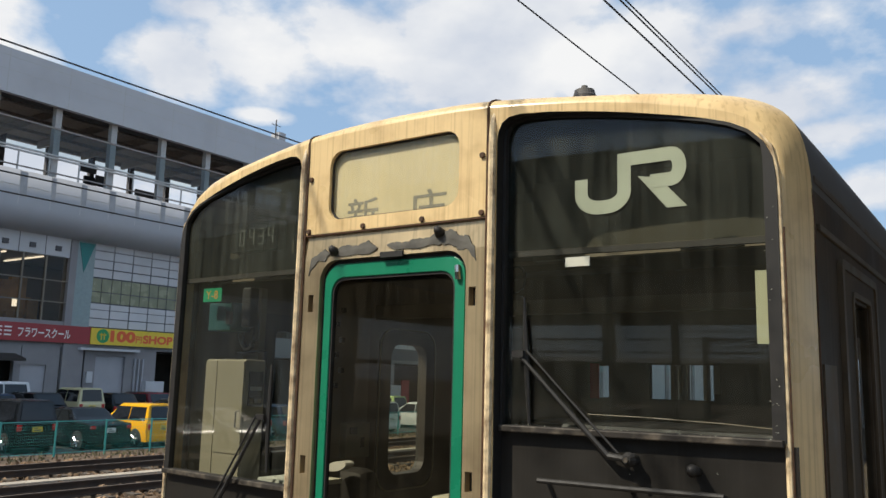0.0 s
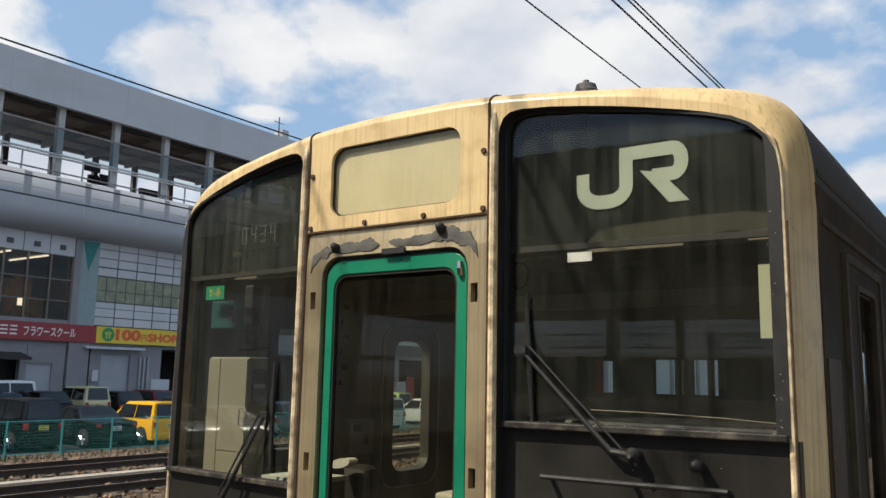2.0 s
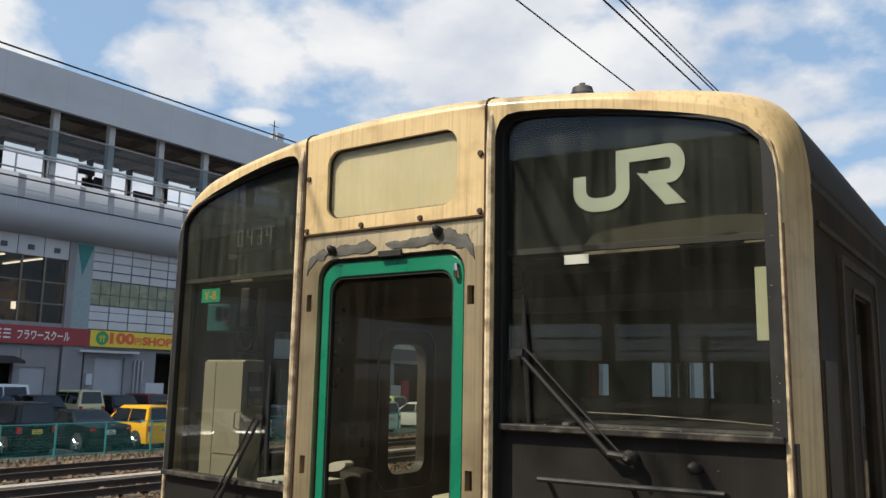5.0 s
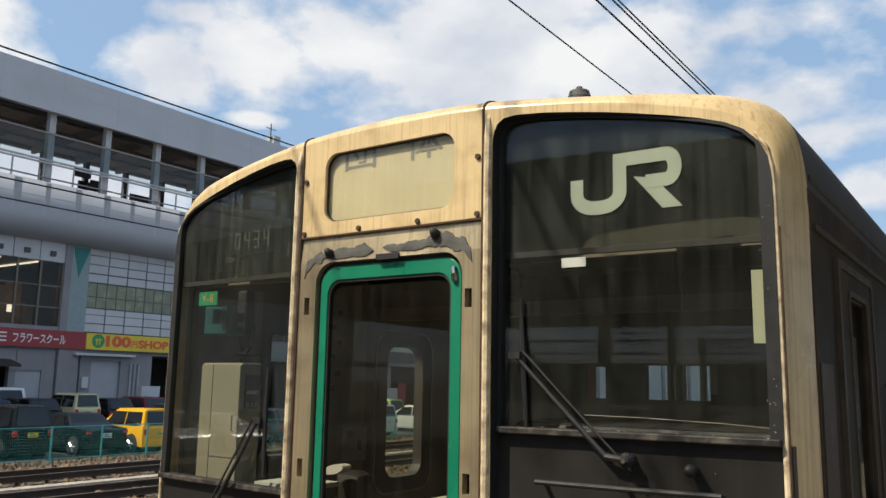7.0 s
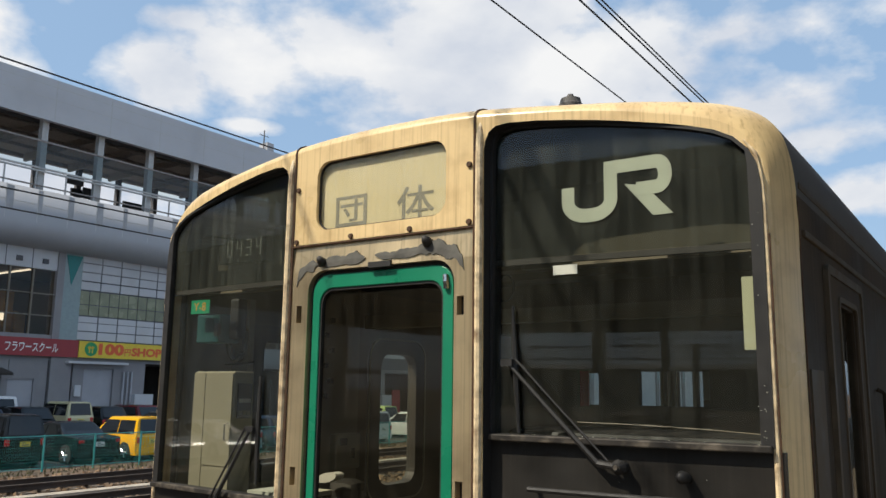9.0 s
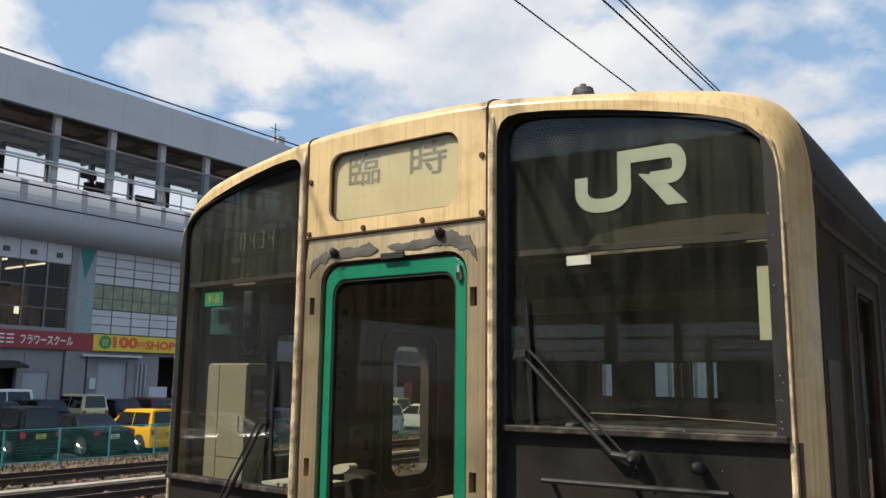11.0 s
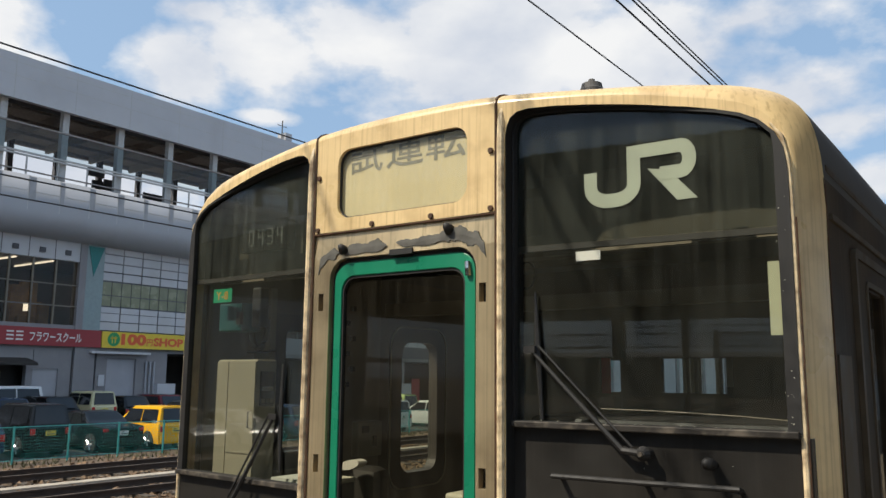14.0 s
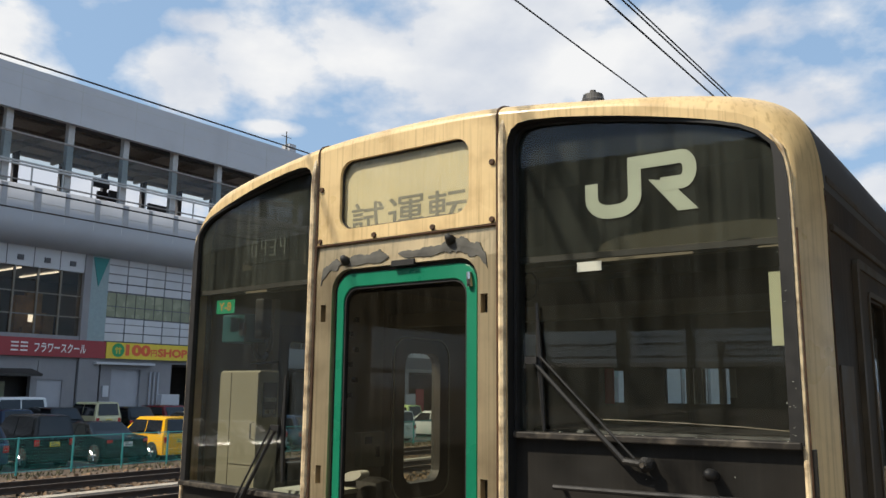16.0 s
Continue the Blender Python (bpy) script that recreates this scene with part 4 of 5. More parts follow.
# ---------- ground, tracks ----------
M.update({
    "ballast": material("ballast_soil", (0.14, 0.095, 0.06), 0.95, vary=0.25, scale=1.4, bump=0.9, bump_scale=9, dirt=(0.06, 0.05, 0.035), dirt_amount=0.6, dirt_scale=0.6),
    "stone": material("ballast_stone", (0.26, 0.17, 0.10), 0.95, vary=0.2, scale=4, island=0.5),
    "asphalt": material("parking_asphalt", (0.07, 0.07, 0.068), 0.9, vary=0.15, scale=0.7, bump=0.4, bump_scale=30),
    "rail": material("rail_steel", (0.05, 0.032, 0.022), 0.7, vary=0.3, scale=3),
    "rail_head": material("rail_head", (0.19, 0.15, 0.12), 0.5, metal=0.4, vary=0.15, scale=2),
    "sleeper": material("sleeper", (0.10, 0.08, 0.06), 0.9, vary=0.2, scale=3),
    "concrete": material("concrete", (0.42, 0.37, 0.30), 0.9, vary=0.15, scale=2, bump=0.2, bump_scale=30, dirt=(0.2, 0.17, 0.13), dirt_amount=0.5),
    "panel": material("grey_cladding", (0.45, 0.46, 0.49), 0.5, vary=0.04, scale=0.3, dirt=(0.36, 0.36, 0.36), dirt_amount=0.3, dirt_scale=0.4),
    "fascia": material("fascia_panel", (0.58, 0.585, 0.61), 0.5, vary=0.03, scale=0.3, dirt=(0.34, 0.34, 0.35), dirt_amount=0.3, dirt_scale=0.3),
    "white_tile": material("white_wall_panel", (0.56, 0.56, 0.58), 0.5, vary=0.04, scale=0.6, dirt=(0.5, 0.49, 0.47), dirt_amount=0.3, dirt_scale=0.8, island=0.06),
    "joint": material("dark_joint", (0.10, 0.10, 0.11), 0.7, vary=0.1),
    "concrete_wall": material("painted_wall", (0.26, 0.25, 0.26), 0.7, vary=0.06, scale=0.6, dirt=(0.36, 0.35, 0.34), dirt_amount=0.4, dirt_scale=0.5, streak=0.25),
    "shop_glass": glass("brown_shop_glass", (0.42, 0.36, 0.27), 1.45),
    "goods": material("shop_goods", (0.34, 0.20, 0.08), 0.7, vary=0.3, scale=1.0, island=0.6),
    "tube_light": material("tube_light", (0.9, 0.9, 0.9), 0.5, emit=((1.0, 0.98, 0.92), 2.2)),
    "olive_glass": material("olive_window", (0.25, 0.26, 0.16), 0.25, vary=0.18, scale=0.8, spec=0.6),
    "mullion": material("window_mullion", (0.20, 0.17, 0.13), 0.5, vary=0.1),
    "shutter": material("roller_shutter", (0.40, 0.40, 0.43), 0.5, vary=0.05, scale=1),
    "platform_top": material("platform_concrete", (0.20, 0.165, 0.115), 0.9, vary=0.15, scale=1.2, bump=0.2, bump_scale=30, dirt=(0.12, 0.10, 0.075), dirt_amount=0.5, dirt_scale=0.8),
    "stain": material("rain_stain", (0.425, 0.425, 0.44), 0.6, vary=0.10, scale=1.5),
    # shade inside the shop recesses is put into this colour; the awning shares it
    "dark_shop": material("recess_shade_and_awning", (0.05, 0.045, 0.04), 0.8, vary=0.3, scale=0.8),
    "sign_red": material("red_sign", (0.32, 0.035, 0.042), 0.45, vary=0.04),
    "sign_yellow": material("yellow_sign", (0.80, 0.58, 0.05), 0.45, vary=0.04),
    "sign_pale": material("sign_letters", (0.82, 0.80, 0.76), 0.5, vary=0.03),
    "sign_scarlet": material("scarlet_letters", (0.78, 0.13, 0.04), 0.5, vary=0.03),
    "sign_green": material("green_disc", (0.03, 0.30, 0.10), 0.5, vary=0.03),
    "teal_wall": material("teal_wall", (0.28, 0.355, 0.365), 0.6, vary=0.05),
    "teal_dark": material("teal_triangle", (0.02, 0.20, 0.19), 0.5, vary=0.05),
    "beam": material("dark_steel_beam", (0.09, 0.085, 0.08), 0.7, vary=0.15),
    "hall_beam": material("hall_steel", (0.33, 0.30, 0.275), 0.7, vary=0.15),
    "column": material("grey_column", (0.55, 0.55, 0.54), 0.6, vary=0.06),
    # dark colour for parts meant to read as silhouettes against the sky
    "silhouette_dark": material("silhouette_dark", (0.10, 0.10, 0.11), 0.7, vary=0.2),
    "fence": material("teal_fence_paint", (0.06, 0.34, 0.32), 0.45, vary=0.1, scale=3),
    "wire": material("dark_wire", (0.03, 0.03, 0.032), 0.6),
    "balustrade": glass("balustrade_glass", (0.72, 0.80, 0.82), 1.5),
    "tyre": material("tyre", (0.025, 0.025, 0.026), 0.8),
    "alloy": material("alloy_rim", (0.62, 0.62, 0.64), 0.3, metal=0.9, vary=0.05),
    "car_glass": material("car_glass", (0.012, 0.014, 0.017), 0.04, spec=0.6, vary=0.1),
    "lamp_red": material("tail_lamp", (0.45, 0.02, 0.02), 0.2, spec=0.7),
    "plate": material("number_plate", (0.75, 0.75, 0.72), 0.5),
    "plate_yellow": material("yellow_plate", (0.75, 0.58, 0.06), 0.5),
    "plate_bar": material("plate_bars", (0.06, 0.08, 0.07), 0.5),
    "weeds": material("dry_weeds", (0.11, 0.10, 0.045), 0.9, vary=0.2, scale=3, island=0.4),
})
GROUND = -0.22
LOT = -0.45


def height(x):
    if x > -20.5:
        return GROUND
    return LOT if x < -23 else GROUND + (LOT - GROUND) * (-20.5 - x) / 2.5


bm = bmesh.new()
gx = [-3000, -400, -120, -60, -24.0, -23.0, -22.2, -21.4, -20.5, -10, 0, 10, 60, 400, 3000]
gy = [-3000, -400, -100, -40, 0, 40, 100, 400, 3000]
grid = [[bm.verts.new((x, y, height(x))) for y in gy] for x in gx]
for a, b in zip(grid, grid[1:]):
    for j in range(len(gy) - 1):
        bm.faces.new((a[j], b[j], b[j + 1], a[j + 1]))
tagged(part("ground", bm, "ballast"), "brown gravelly railway ground", "ground", kind="structure")
bm = box(-47, -24.6, -80, 150, LOT - 0.1, LOT + 0.012)
tagged(part("pavement", bm, "asphalt"), "grey asphalt car park surface", "pavement", kind="structure")


def track(cx, y0, y1, sleepers=True):
    t = thing("railway_track", cx, 0, 0, "rusty railway track on brown ballast", "track", "parallel tracks")
    prof = [(-0.062, -0.15), (0.062, -0.15), (0.062, -0.138), (0.012, -0.12), (0.010, -0.045), (0.034, -0.036), (0.034, -0.004), (-0.034, -0.004), (-0.034, -0.036), (-0.010, -0.045), (-0.012, -0.12), (-0.062, -0.138)]
    for s in (-0.5675, 0.5675):
        r = part("rail", prism([(s + x, z) for x, z in prof], y0, y1), "rail", t)
        part("rail_top", box(s - 0.033, s + 0.033, y0, y1, -0.0039, 0.0), "rail_head", r)
    if sleepers:
        base = None
        n = 150
        for k in range(n):
            y = -4 + k * 0.62
            if base is None:
                base = part("sleeper", box(-1.05, 1.05, -0.11, 0.11, GROUND - 0.06, -0.155), "sleeper", t)
                base.location.y = y
            else:
                o = new("sleeper", base.data)
                o.parent = t
                o.location.y = y
    # shoulder of ballast
    return t


for cx in (0.0, -10.55, -14.3, -18.05):
    track(cx, -90, 160)
# loose stones near the visible rails
bm = bmesh.new()
rnd = random.Random(11)
for k in range(5200):
    x = rnd.uniform(-20.6, -12.5)
    y = rnd.uniform(2, 26) if k % 3 else rnd.uniform(18, 48)
    r = rnd.uniform(0.03, 0.075)
    tilt = Euler((rnd.random() * 6, rnd.random() * 6, rnd.random() * 6)).to_matrix().to_4x4()
    add_box(bm, -r, r, -r * 0.7, r * 0.7, -r * 0.6, r * 0.6, Matrix.Translation((x, y, GROUND + r * 0.3)) @ tilt)
tagged(part("gravel", bm, "stone"), "loose brown ballast stones", "gravel", kind="stuff")
trough = thing("cable_trough", -16.15, 0, 0, "pale concrete cable trough beside the track", "trough")
tb = None
for k in range(120):
    y = -30 + k * 1.0
    if tb is None:
        tb = part("lid", box(-0.19, 0.19, -0.49, 0.49, GROUND - 0.05, -0.10), "concrete", trough)
        tb.location.y = y
    else:
        o = new("lid", tb.data)
        o.parent = trough
        o.location.y = y
# scrubby weeds along the fence
bm = bmesh.new()
for k in range(2600):
    y = rnd.uniform(0, 60)
    x = -23.6 + rnd.gauss(0, 0.5)
    h = rnd.uniform(0.04, 0.2)
    a = rnd.random() * 6.3
    p = Vector((x, y, height(x)))
    d = Vector((math.cos(a), math.sin(a), 0)) * 0.03
    q = p + Vector((rnd.uniform(-.08, .08), rnd.uniform(-.08, .08), h))
    bm.faces.new([bm.verts.new(v) for v in (p - d, p + d, q)])
tagged(part("weeds", bm, "weeds"), "dry brown weeds along the fence", "weeds", kind="stuff")

# a small track marker post
mk = thing("track_marker", -19.6, 27.0, GROUND, "white track marker post with diamond plate", "marker")
part("post", tube([(0, 0, 0), (0, 0, 0.9)], 0.035, 8), "white", mk)
plate = part("plate", moved(prism([(0, -0.26), (0.22, 0), (0, 0.26), (-0.22, 0)], -0.02, 0.0), 0, -0.04, 1.0, 35), "white", mk)
part("figure", moved(text_bm("6", 0.2), -0.06, -0.075, 0.9, 35), "joint", mk)
part("base", box(-0.16, 0.16, -0.16, 0.16, -0.02, 0.10), "concrete", mk)

# ---------- fence ----------
FX = -24.0
SP = 1.81
for k in range(-14, 22):
    y = 10.95 + k * SP
    bay = thing("fence_bay", FX, y, LOT, "teal steel mesh fence bay beside the car park", "fence", "fence bays")
    part("post", tube([(0, 0, -0.02), (0, 0, 1.16)], 0.032, 8), "fence", bay)
    part("top_rail", tube([(0, 0, 1.13), (0, SP, 1.13)], 0.017, 6), "fence", bay)
    part("foot_rail", tube([(0, 0, 0.12), (0, SP, 0.12)], 0.012, 6), "fence", bay)
    bm = bmesh.new()
    for i in range(1, 30):
        yy = SP * i / 30
        add_box(bm, -0.002, 0.002, yy - 0.0010, yy + 0.0010, 0.08, 1.12)
    for j in range(11):
        zz = 0.12 + j * 0.095
        add_box(bm, -0.003, 0.003, 0, SP, zz - 0.0018, zz + 0.0018)
    part("mesh", bm, "fence", bay)


# ---------- cars ----------
def car(label, paint, kind, x, y, rz, plate="plate", category="car", size=1.0):
    """A car whose rear faces +x when rz is 0. The origin lies under its rear bumper's middle."""
    L, Wd, Ht, hood, slope, nose = {
        "keivan": (3.4, 1.48, 1.76, 0.5, 0.5, 1.02), "kei": (3.4, 1.48, 1.60, 0.62, 0.55, 0.98), "van": (4.5, 1.70, 1.72, 0.75, 0.6, 1.05), "sedan": (4.6, 1.76, 1.44, 1.15, 0.75, 0.92),
        "hatch": (3.9, 1.69, 1.50, 0.95, 0.7, 0.95), "wagon": (4.7, 1.75, 1.55, 1.05, 0.7, 0.98)}[kind]
    c = thing("car", x, y, LOT + 0.012, label, category, "parked cars", rz)
    c.scale = (size, size, size)
    hw = Wd / 2
    belt = Ht * (0.58 if kind != "sedan" else 0.63)
    rear = {"sedan": (0.95, 1.5), "wagon": (0.12, 0.55), "hatch": (0.1, 0.45)}.get(kind, (0.03, 0.16))
    deck = belt + (0.06 if kind == "sedan" else 0.0)
    # stations: distance from the rear, belt height, roof height, half width at belt, at roof
    st = [(0.0, belt * 0.93, None, hw * 0.90), (0.06, belt, None, hw * 0.97), (rear[0] + 0.02, deck, None, hw), (rear[1], belt, Ht - 0.03, hw), (rear[1] + 0.6, belt, Ht, hw),
          (L - hood - slope - 0.3, belt, Ht - 0.02, hw), (L - hood, belt, None, hw), (L - 0.35, nose * 0.86, None, hw * 0.97), (L, nose * 0.62, None, hw * 0.85)]
    bm = bmesh.new()
    rings = []
    for d, zb, zr, w in st:
        zr2 = zr if zr else zb + 0.01
        wr = w * (0.80 if zr else 0.96)
        pts = [(-w * 0.95, 0.20), (-w, 0.42), (-w, zb), (-wr, zr2 - 0.05 if zr else zr2), (-wr * 0.85, zr2), (wr * 0.85, zr2), (wr, zr2 - 0.05 if zr else zr2), (w, zb), (w, 0.42), (w * 0.95, 0.20)]
        rings.append([bm.verts.new((-d, p[0], p[1])) for p in pts])
    for u, v in zip(rings, rings[1:]):
        for i in range(len(u)):
            j = (i + 1) % len(u)
            bm.faces.new((u[i], u[j], v[j], v[i]))
    bm.faces.new(rings[0])
    bm.faces.new(rings[-1][::-1])
    body = part("body", bm, paint, c, bevel=0.06, smooth=True)
    body.modifiers["bevel"].segments, body.modifiers["bevel"].harden_normals = 3, True
    # glazing set just proud of the cabin
    def quad(name, pts, mat="car_glass", off=(0, 0, 0)):
        b = bmesh.new()
        o = Vector(off)
        vs = [b.verts.new(Vector(p) + o) for p in pts]
        back = [b.verts.new(Vector(p) - o * 0.3) for p in pts]
        b.faces.new(vs)
        n = len(vs)
        for i in range(n):
            b.faces.new((vs[i], vs[(i + 1) % n], back[(i + 1) % n], back[i]))
        return part(name, b, mat, c)
    wr = hw * 0.80
    zt, zb2 = Ht - 0.13, belt + 0.04

    def side_y(z):
        return hw + (wr - hw) * (z - belt) / (Ht - 0.05 - belt)
    f0, f1 = rear[1] + 0.05, L - hood - slope - 0.2
    mid = (f0 + f1) / 2 + 0.1
    for s in (-1, 1):
        y0, y1 = s * side_y(zb2), s * side_y(zt)
        off = (0, s * 0.012, 0.004)
        quad("side_glass", [(-f0 + (0.25 if rear[1] > 0.4 else 0.0), y0, zb2), (-f0 - 0.08, y1, zt), (-mid + 0.03, y1, zt), (-mid + 0.03, y0, zb2)], off=off)
        quad("side_glass", [(-mid - 0.03, y0, zb2), (-mid - 0.03, y1, zt), (-f1, y1, zt), (-(L - hood) + 0.35, y0, zb2)], off=off)
        lamp_z = belt - 0.12
        part("tail_lamp", box(-0.10 if kind != "sedan" else -0.14, 0.012, min(s * hw * 0.70, s * hw * 0.93), max(s * hw * 0.70, s * hw * 0.93), lamp_z - (0.16 if kind != "sedan" else 0.05), lamp_z + 0.06), "lamp_red", body, bevel=0.02)
    w0 = hw * 0.78
    quad("rear_glass", [(-rear[0] - 0.02, -w0, zb2 + 0.02), (-rear[0] - 0.02, w0, zb2 + 0.02), (-rear[1] + 0.02, w0 * 0.88, zt + 0.03), (-rear[1] + 0.02, -w0 * 0.88, zt + 0.03)], off=(0.016, 0, 0.012))
    quad("windscreen", [(-(L - hood) + 0.06, -w0, belt + 0.04), (-(L - hood) + 0.06, w0, belt + 0.04), (-f1 - 0.16, w0 * 0.9, zt + 0.02), (-f1 - 0.16, -w0 * 0.9, zt + 0.02)], off=(-0.016, 0, 0.012))
    part("bumper", box(-0.05, 0.04, -hw * 0.92, hw * 0.92, 0.24, 0.46), paint, body, bevel=0.03)
    pl = part("number_plate", box(0.0, 0.03 if kind != "sedan" else 0.02, -0.17, 0.17, belt - 0.30, belt - 0.14), plate, body)
    for k in range(2):
        part("plate_bar", box(0.031, 0.034, -0.13, 0.13 - 0.12 * k, belt - 0.27 + 0.07 * k, belt - 0.235 + 0.07 * k), "plate_bar", body)
    for s in (-1, 1):
        for d in (0.72, L - 0.78):
            yy = s * (hw - 0.02)
            part("wheel_arch", tube([(-d, yy - s * 0.16, 0.31), (-d, yy + s * 0.024, 0.31), (-d, yy + s * 0.026, 0.31)], [0.365, 0.365, 0.35], 20), "rubber", body)
            wheel = part("wheel", tube([(-d, yy - s * 0.18, 0.30), (-d, yy + s * 0.028, 0.30), (-d, yy + s * 0.036, 0.30)], [0.30, 0.30, 0.27], 18), "tyre", c)
            rim = part("rim", tube([(-d, yy, 0.30), (-d, yy + s * 0.040, 0.30)], 0.205, 14), "rubber", wheel)
            bm = bmesh.new()
            for k in range(5):
                a = 2 * math.pi * k / 5
                add_tube(bm, [(-d, yy + s * 0.044, 0.30), (-d + 0.2 * math.cos(a), yy + s * 0.044, 0.30 + 0.2 * math.sin(a))], [0.045, 0.03], 4)
            part("spokes", bm, "alloy", wheel)
    mir = box(-(L - hood) + 0.15, -(L - hood) + 0.3, -hw - 0.14, -hw + 0.02, belt + 0.02, belt + 0.14)
    part("mirror", mir, paint, body, bevel=0.02)
    part("mirror", box(-(L - hood) + 0.15, -(L - hood) + 0.3, hw - 0.02, hw + 0.14, belt + 0.02, belt + 0.14), paint, body, bevel=0.02)
    return c


def paint(name, rgb, metal=0.0):
    return material(name, rgb, 0.14, metal=metal, vary=0.03, scale=2, spec=0.45)


P_YEL, P_BLK, P_CRM = paint("yellow_car_paint", (0.80, 0.42, 0.015)), paint("black_car_paint", (0.007, 0.008, 0.009)), paint("cream_car_paint", (0.62, 0.58, 0.36))
P_RED, P_WHT, P_SIL = paint("wine_car_paint", (0.13, 0.015, 0.02)), paint("white_car_paint", (0.75, 0.76, 0.76)), paint("silver_car_paint", (0.45, 0.47, 0.49), 0.5)
P_NVY, P_LIM = paint("navy_car_paint", (0.02, 0.035, 0.07)), paint("lime_car_paint", (0.45, 0.58, 0.25))
car("bright yellow kei hatchback parked by the fence", P_YEL, "kei", -24.95, 17.62, 0, "plate_yellow")
car("black sedan with silver wheels parked by the fence", P_BLK, "sedan", -25.1, 15.5, 0)
car("black kei van with yellow plate parked by the fence", P_BLK, "keivan", -25.3, 12.85, 0, "plate_yellow")
car("dark blue hatchback parked by the fence", P_NVY, "hatch", -25.4, 10.6, 0)
car("black wagon parked by the fence", P_BLK, "wagon", -25.2, 8.0, 0)
car("cream kei van parked in the back row", P_CRM, "keivan", -39.5, 23.75, 0, "plate_yellow", size=1.06)
car("black hatchback parked in the back row", P_BLK, "hatch", -39.5, 25.9, 0, size=1.06)
car("wine red wagon parked in the back row", P_RED, "wagon", -39.3, 28.2, 0, size=1.06)
car("black wagon parked in the back row", P_BLK, "wagon", -39.0, 21.2, 0, size=1.04)
car("navy hatchback parked in the back row", P_NVY, "hatch", -38.0, 18.2, 0, size=1.06)
car("silver hatchback parked in the back row", P_SIL, "hatch", -39.5, 30.8, 0)
car("tall white van parked near the shops", P_WHT, "keivan", -43.3, 22.0, 90, size=1.2)
# cars further along, seen through the cab and mirrored in its glass
car("white kei van parked by the fence", P_WHT, "kei", -25.0, 31.65, 0)
car("lime green kei van parked by the fence", P_LIM, "keivan", -28.5, 36.9, 0, "plate_yellow")
car("white hatchback parked by the fence", P_WHT, "hatch", -25.0, 36.2, 0)
for k, (p, kd, lab) in enumerate(((P_BLK, "van", "black minivan"), (P_SIL, "wagon", "silver wagon"), (P_NVY, "hatch", "navy hatchback"), (P_BLK, "sedan", "black sedan"), (P_WHT, "hatch", "white hatchback"))):
    car(lab + " parked by the fence", p, kd, -25.1, 20.2 + k * 2.3 if k < 3 else 38.6 + (k - 3) * 2.4, 0)
for k, (p, kd, lab) in enumerate(((P_WHT, "sedan", "white sedan"), (P_SIL, "hatch", "silver hatchback"), (P_BLK, "van", "black minivan"), (P_SIL, "wagon", "silver wagon"), (P_WHT, "hatch", "white hatchback"), (P_WHT, "wagon", "white wagon"), (P_WHT, "sedan", "white sedan"), (P_SIL, "wagon", "silver wagon"), (P_WHT, "sedan", "white sedan"), (P_WHT, "kei", "white hatchback"), (P_SIL, "sedan", "silver sedan"))):
    car(lab + " parked nose to the fence", p, kd, -29.6, -2.0 - k * 2.45, 180)

# ---------- station building ----------
BX = -46.0
Y0, Y1 = -60.0, 233.0
bld = thing("station_building", BX, 0, 0, "long grey station building with shops below an open platform hall", "building")


def bpart(name, bm, mat, parent=None, label="", **kw):
    return part(name, bm, mat, parent or bld, label, **kw)


# ground floor and shop storey: a pier every 13 m with bays between
PIER0, BAY = 25.5, 13.0
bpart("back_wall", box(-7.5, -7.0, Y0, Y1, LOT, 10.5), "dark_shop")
bpart("storey_slab", box(-7.0, -0.05, Y0, Y1, 3.75, 4.05), "concrete_wall")
bpart("storey_slab", box(-7.0, -0.05, Y0, Y1, 9.3, 10.4), "concrete_wall")
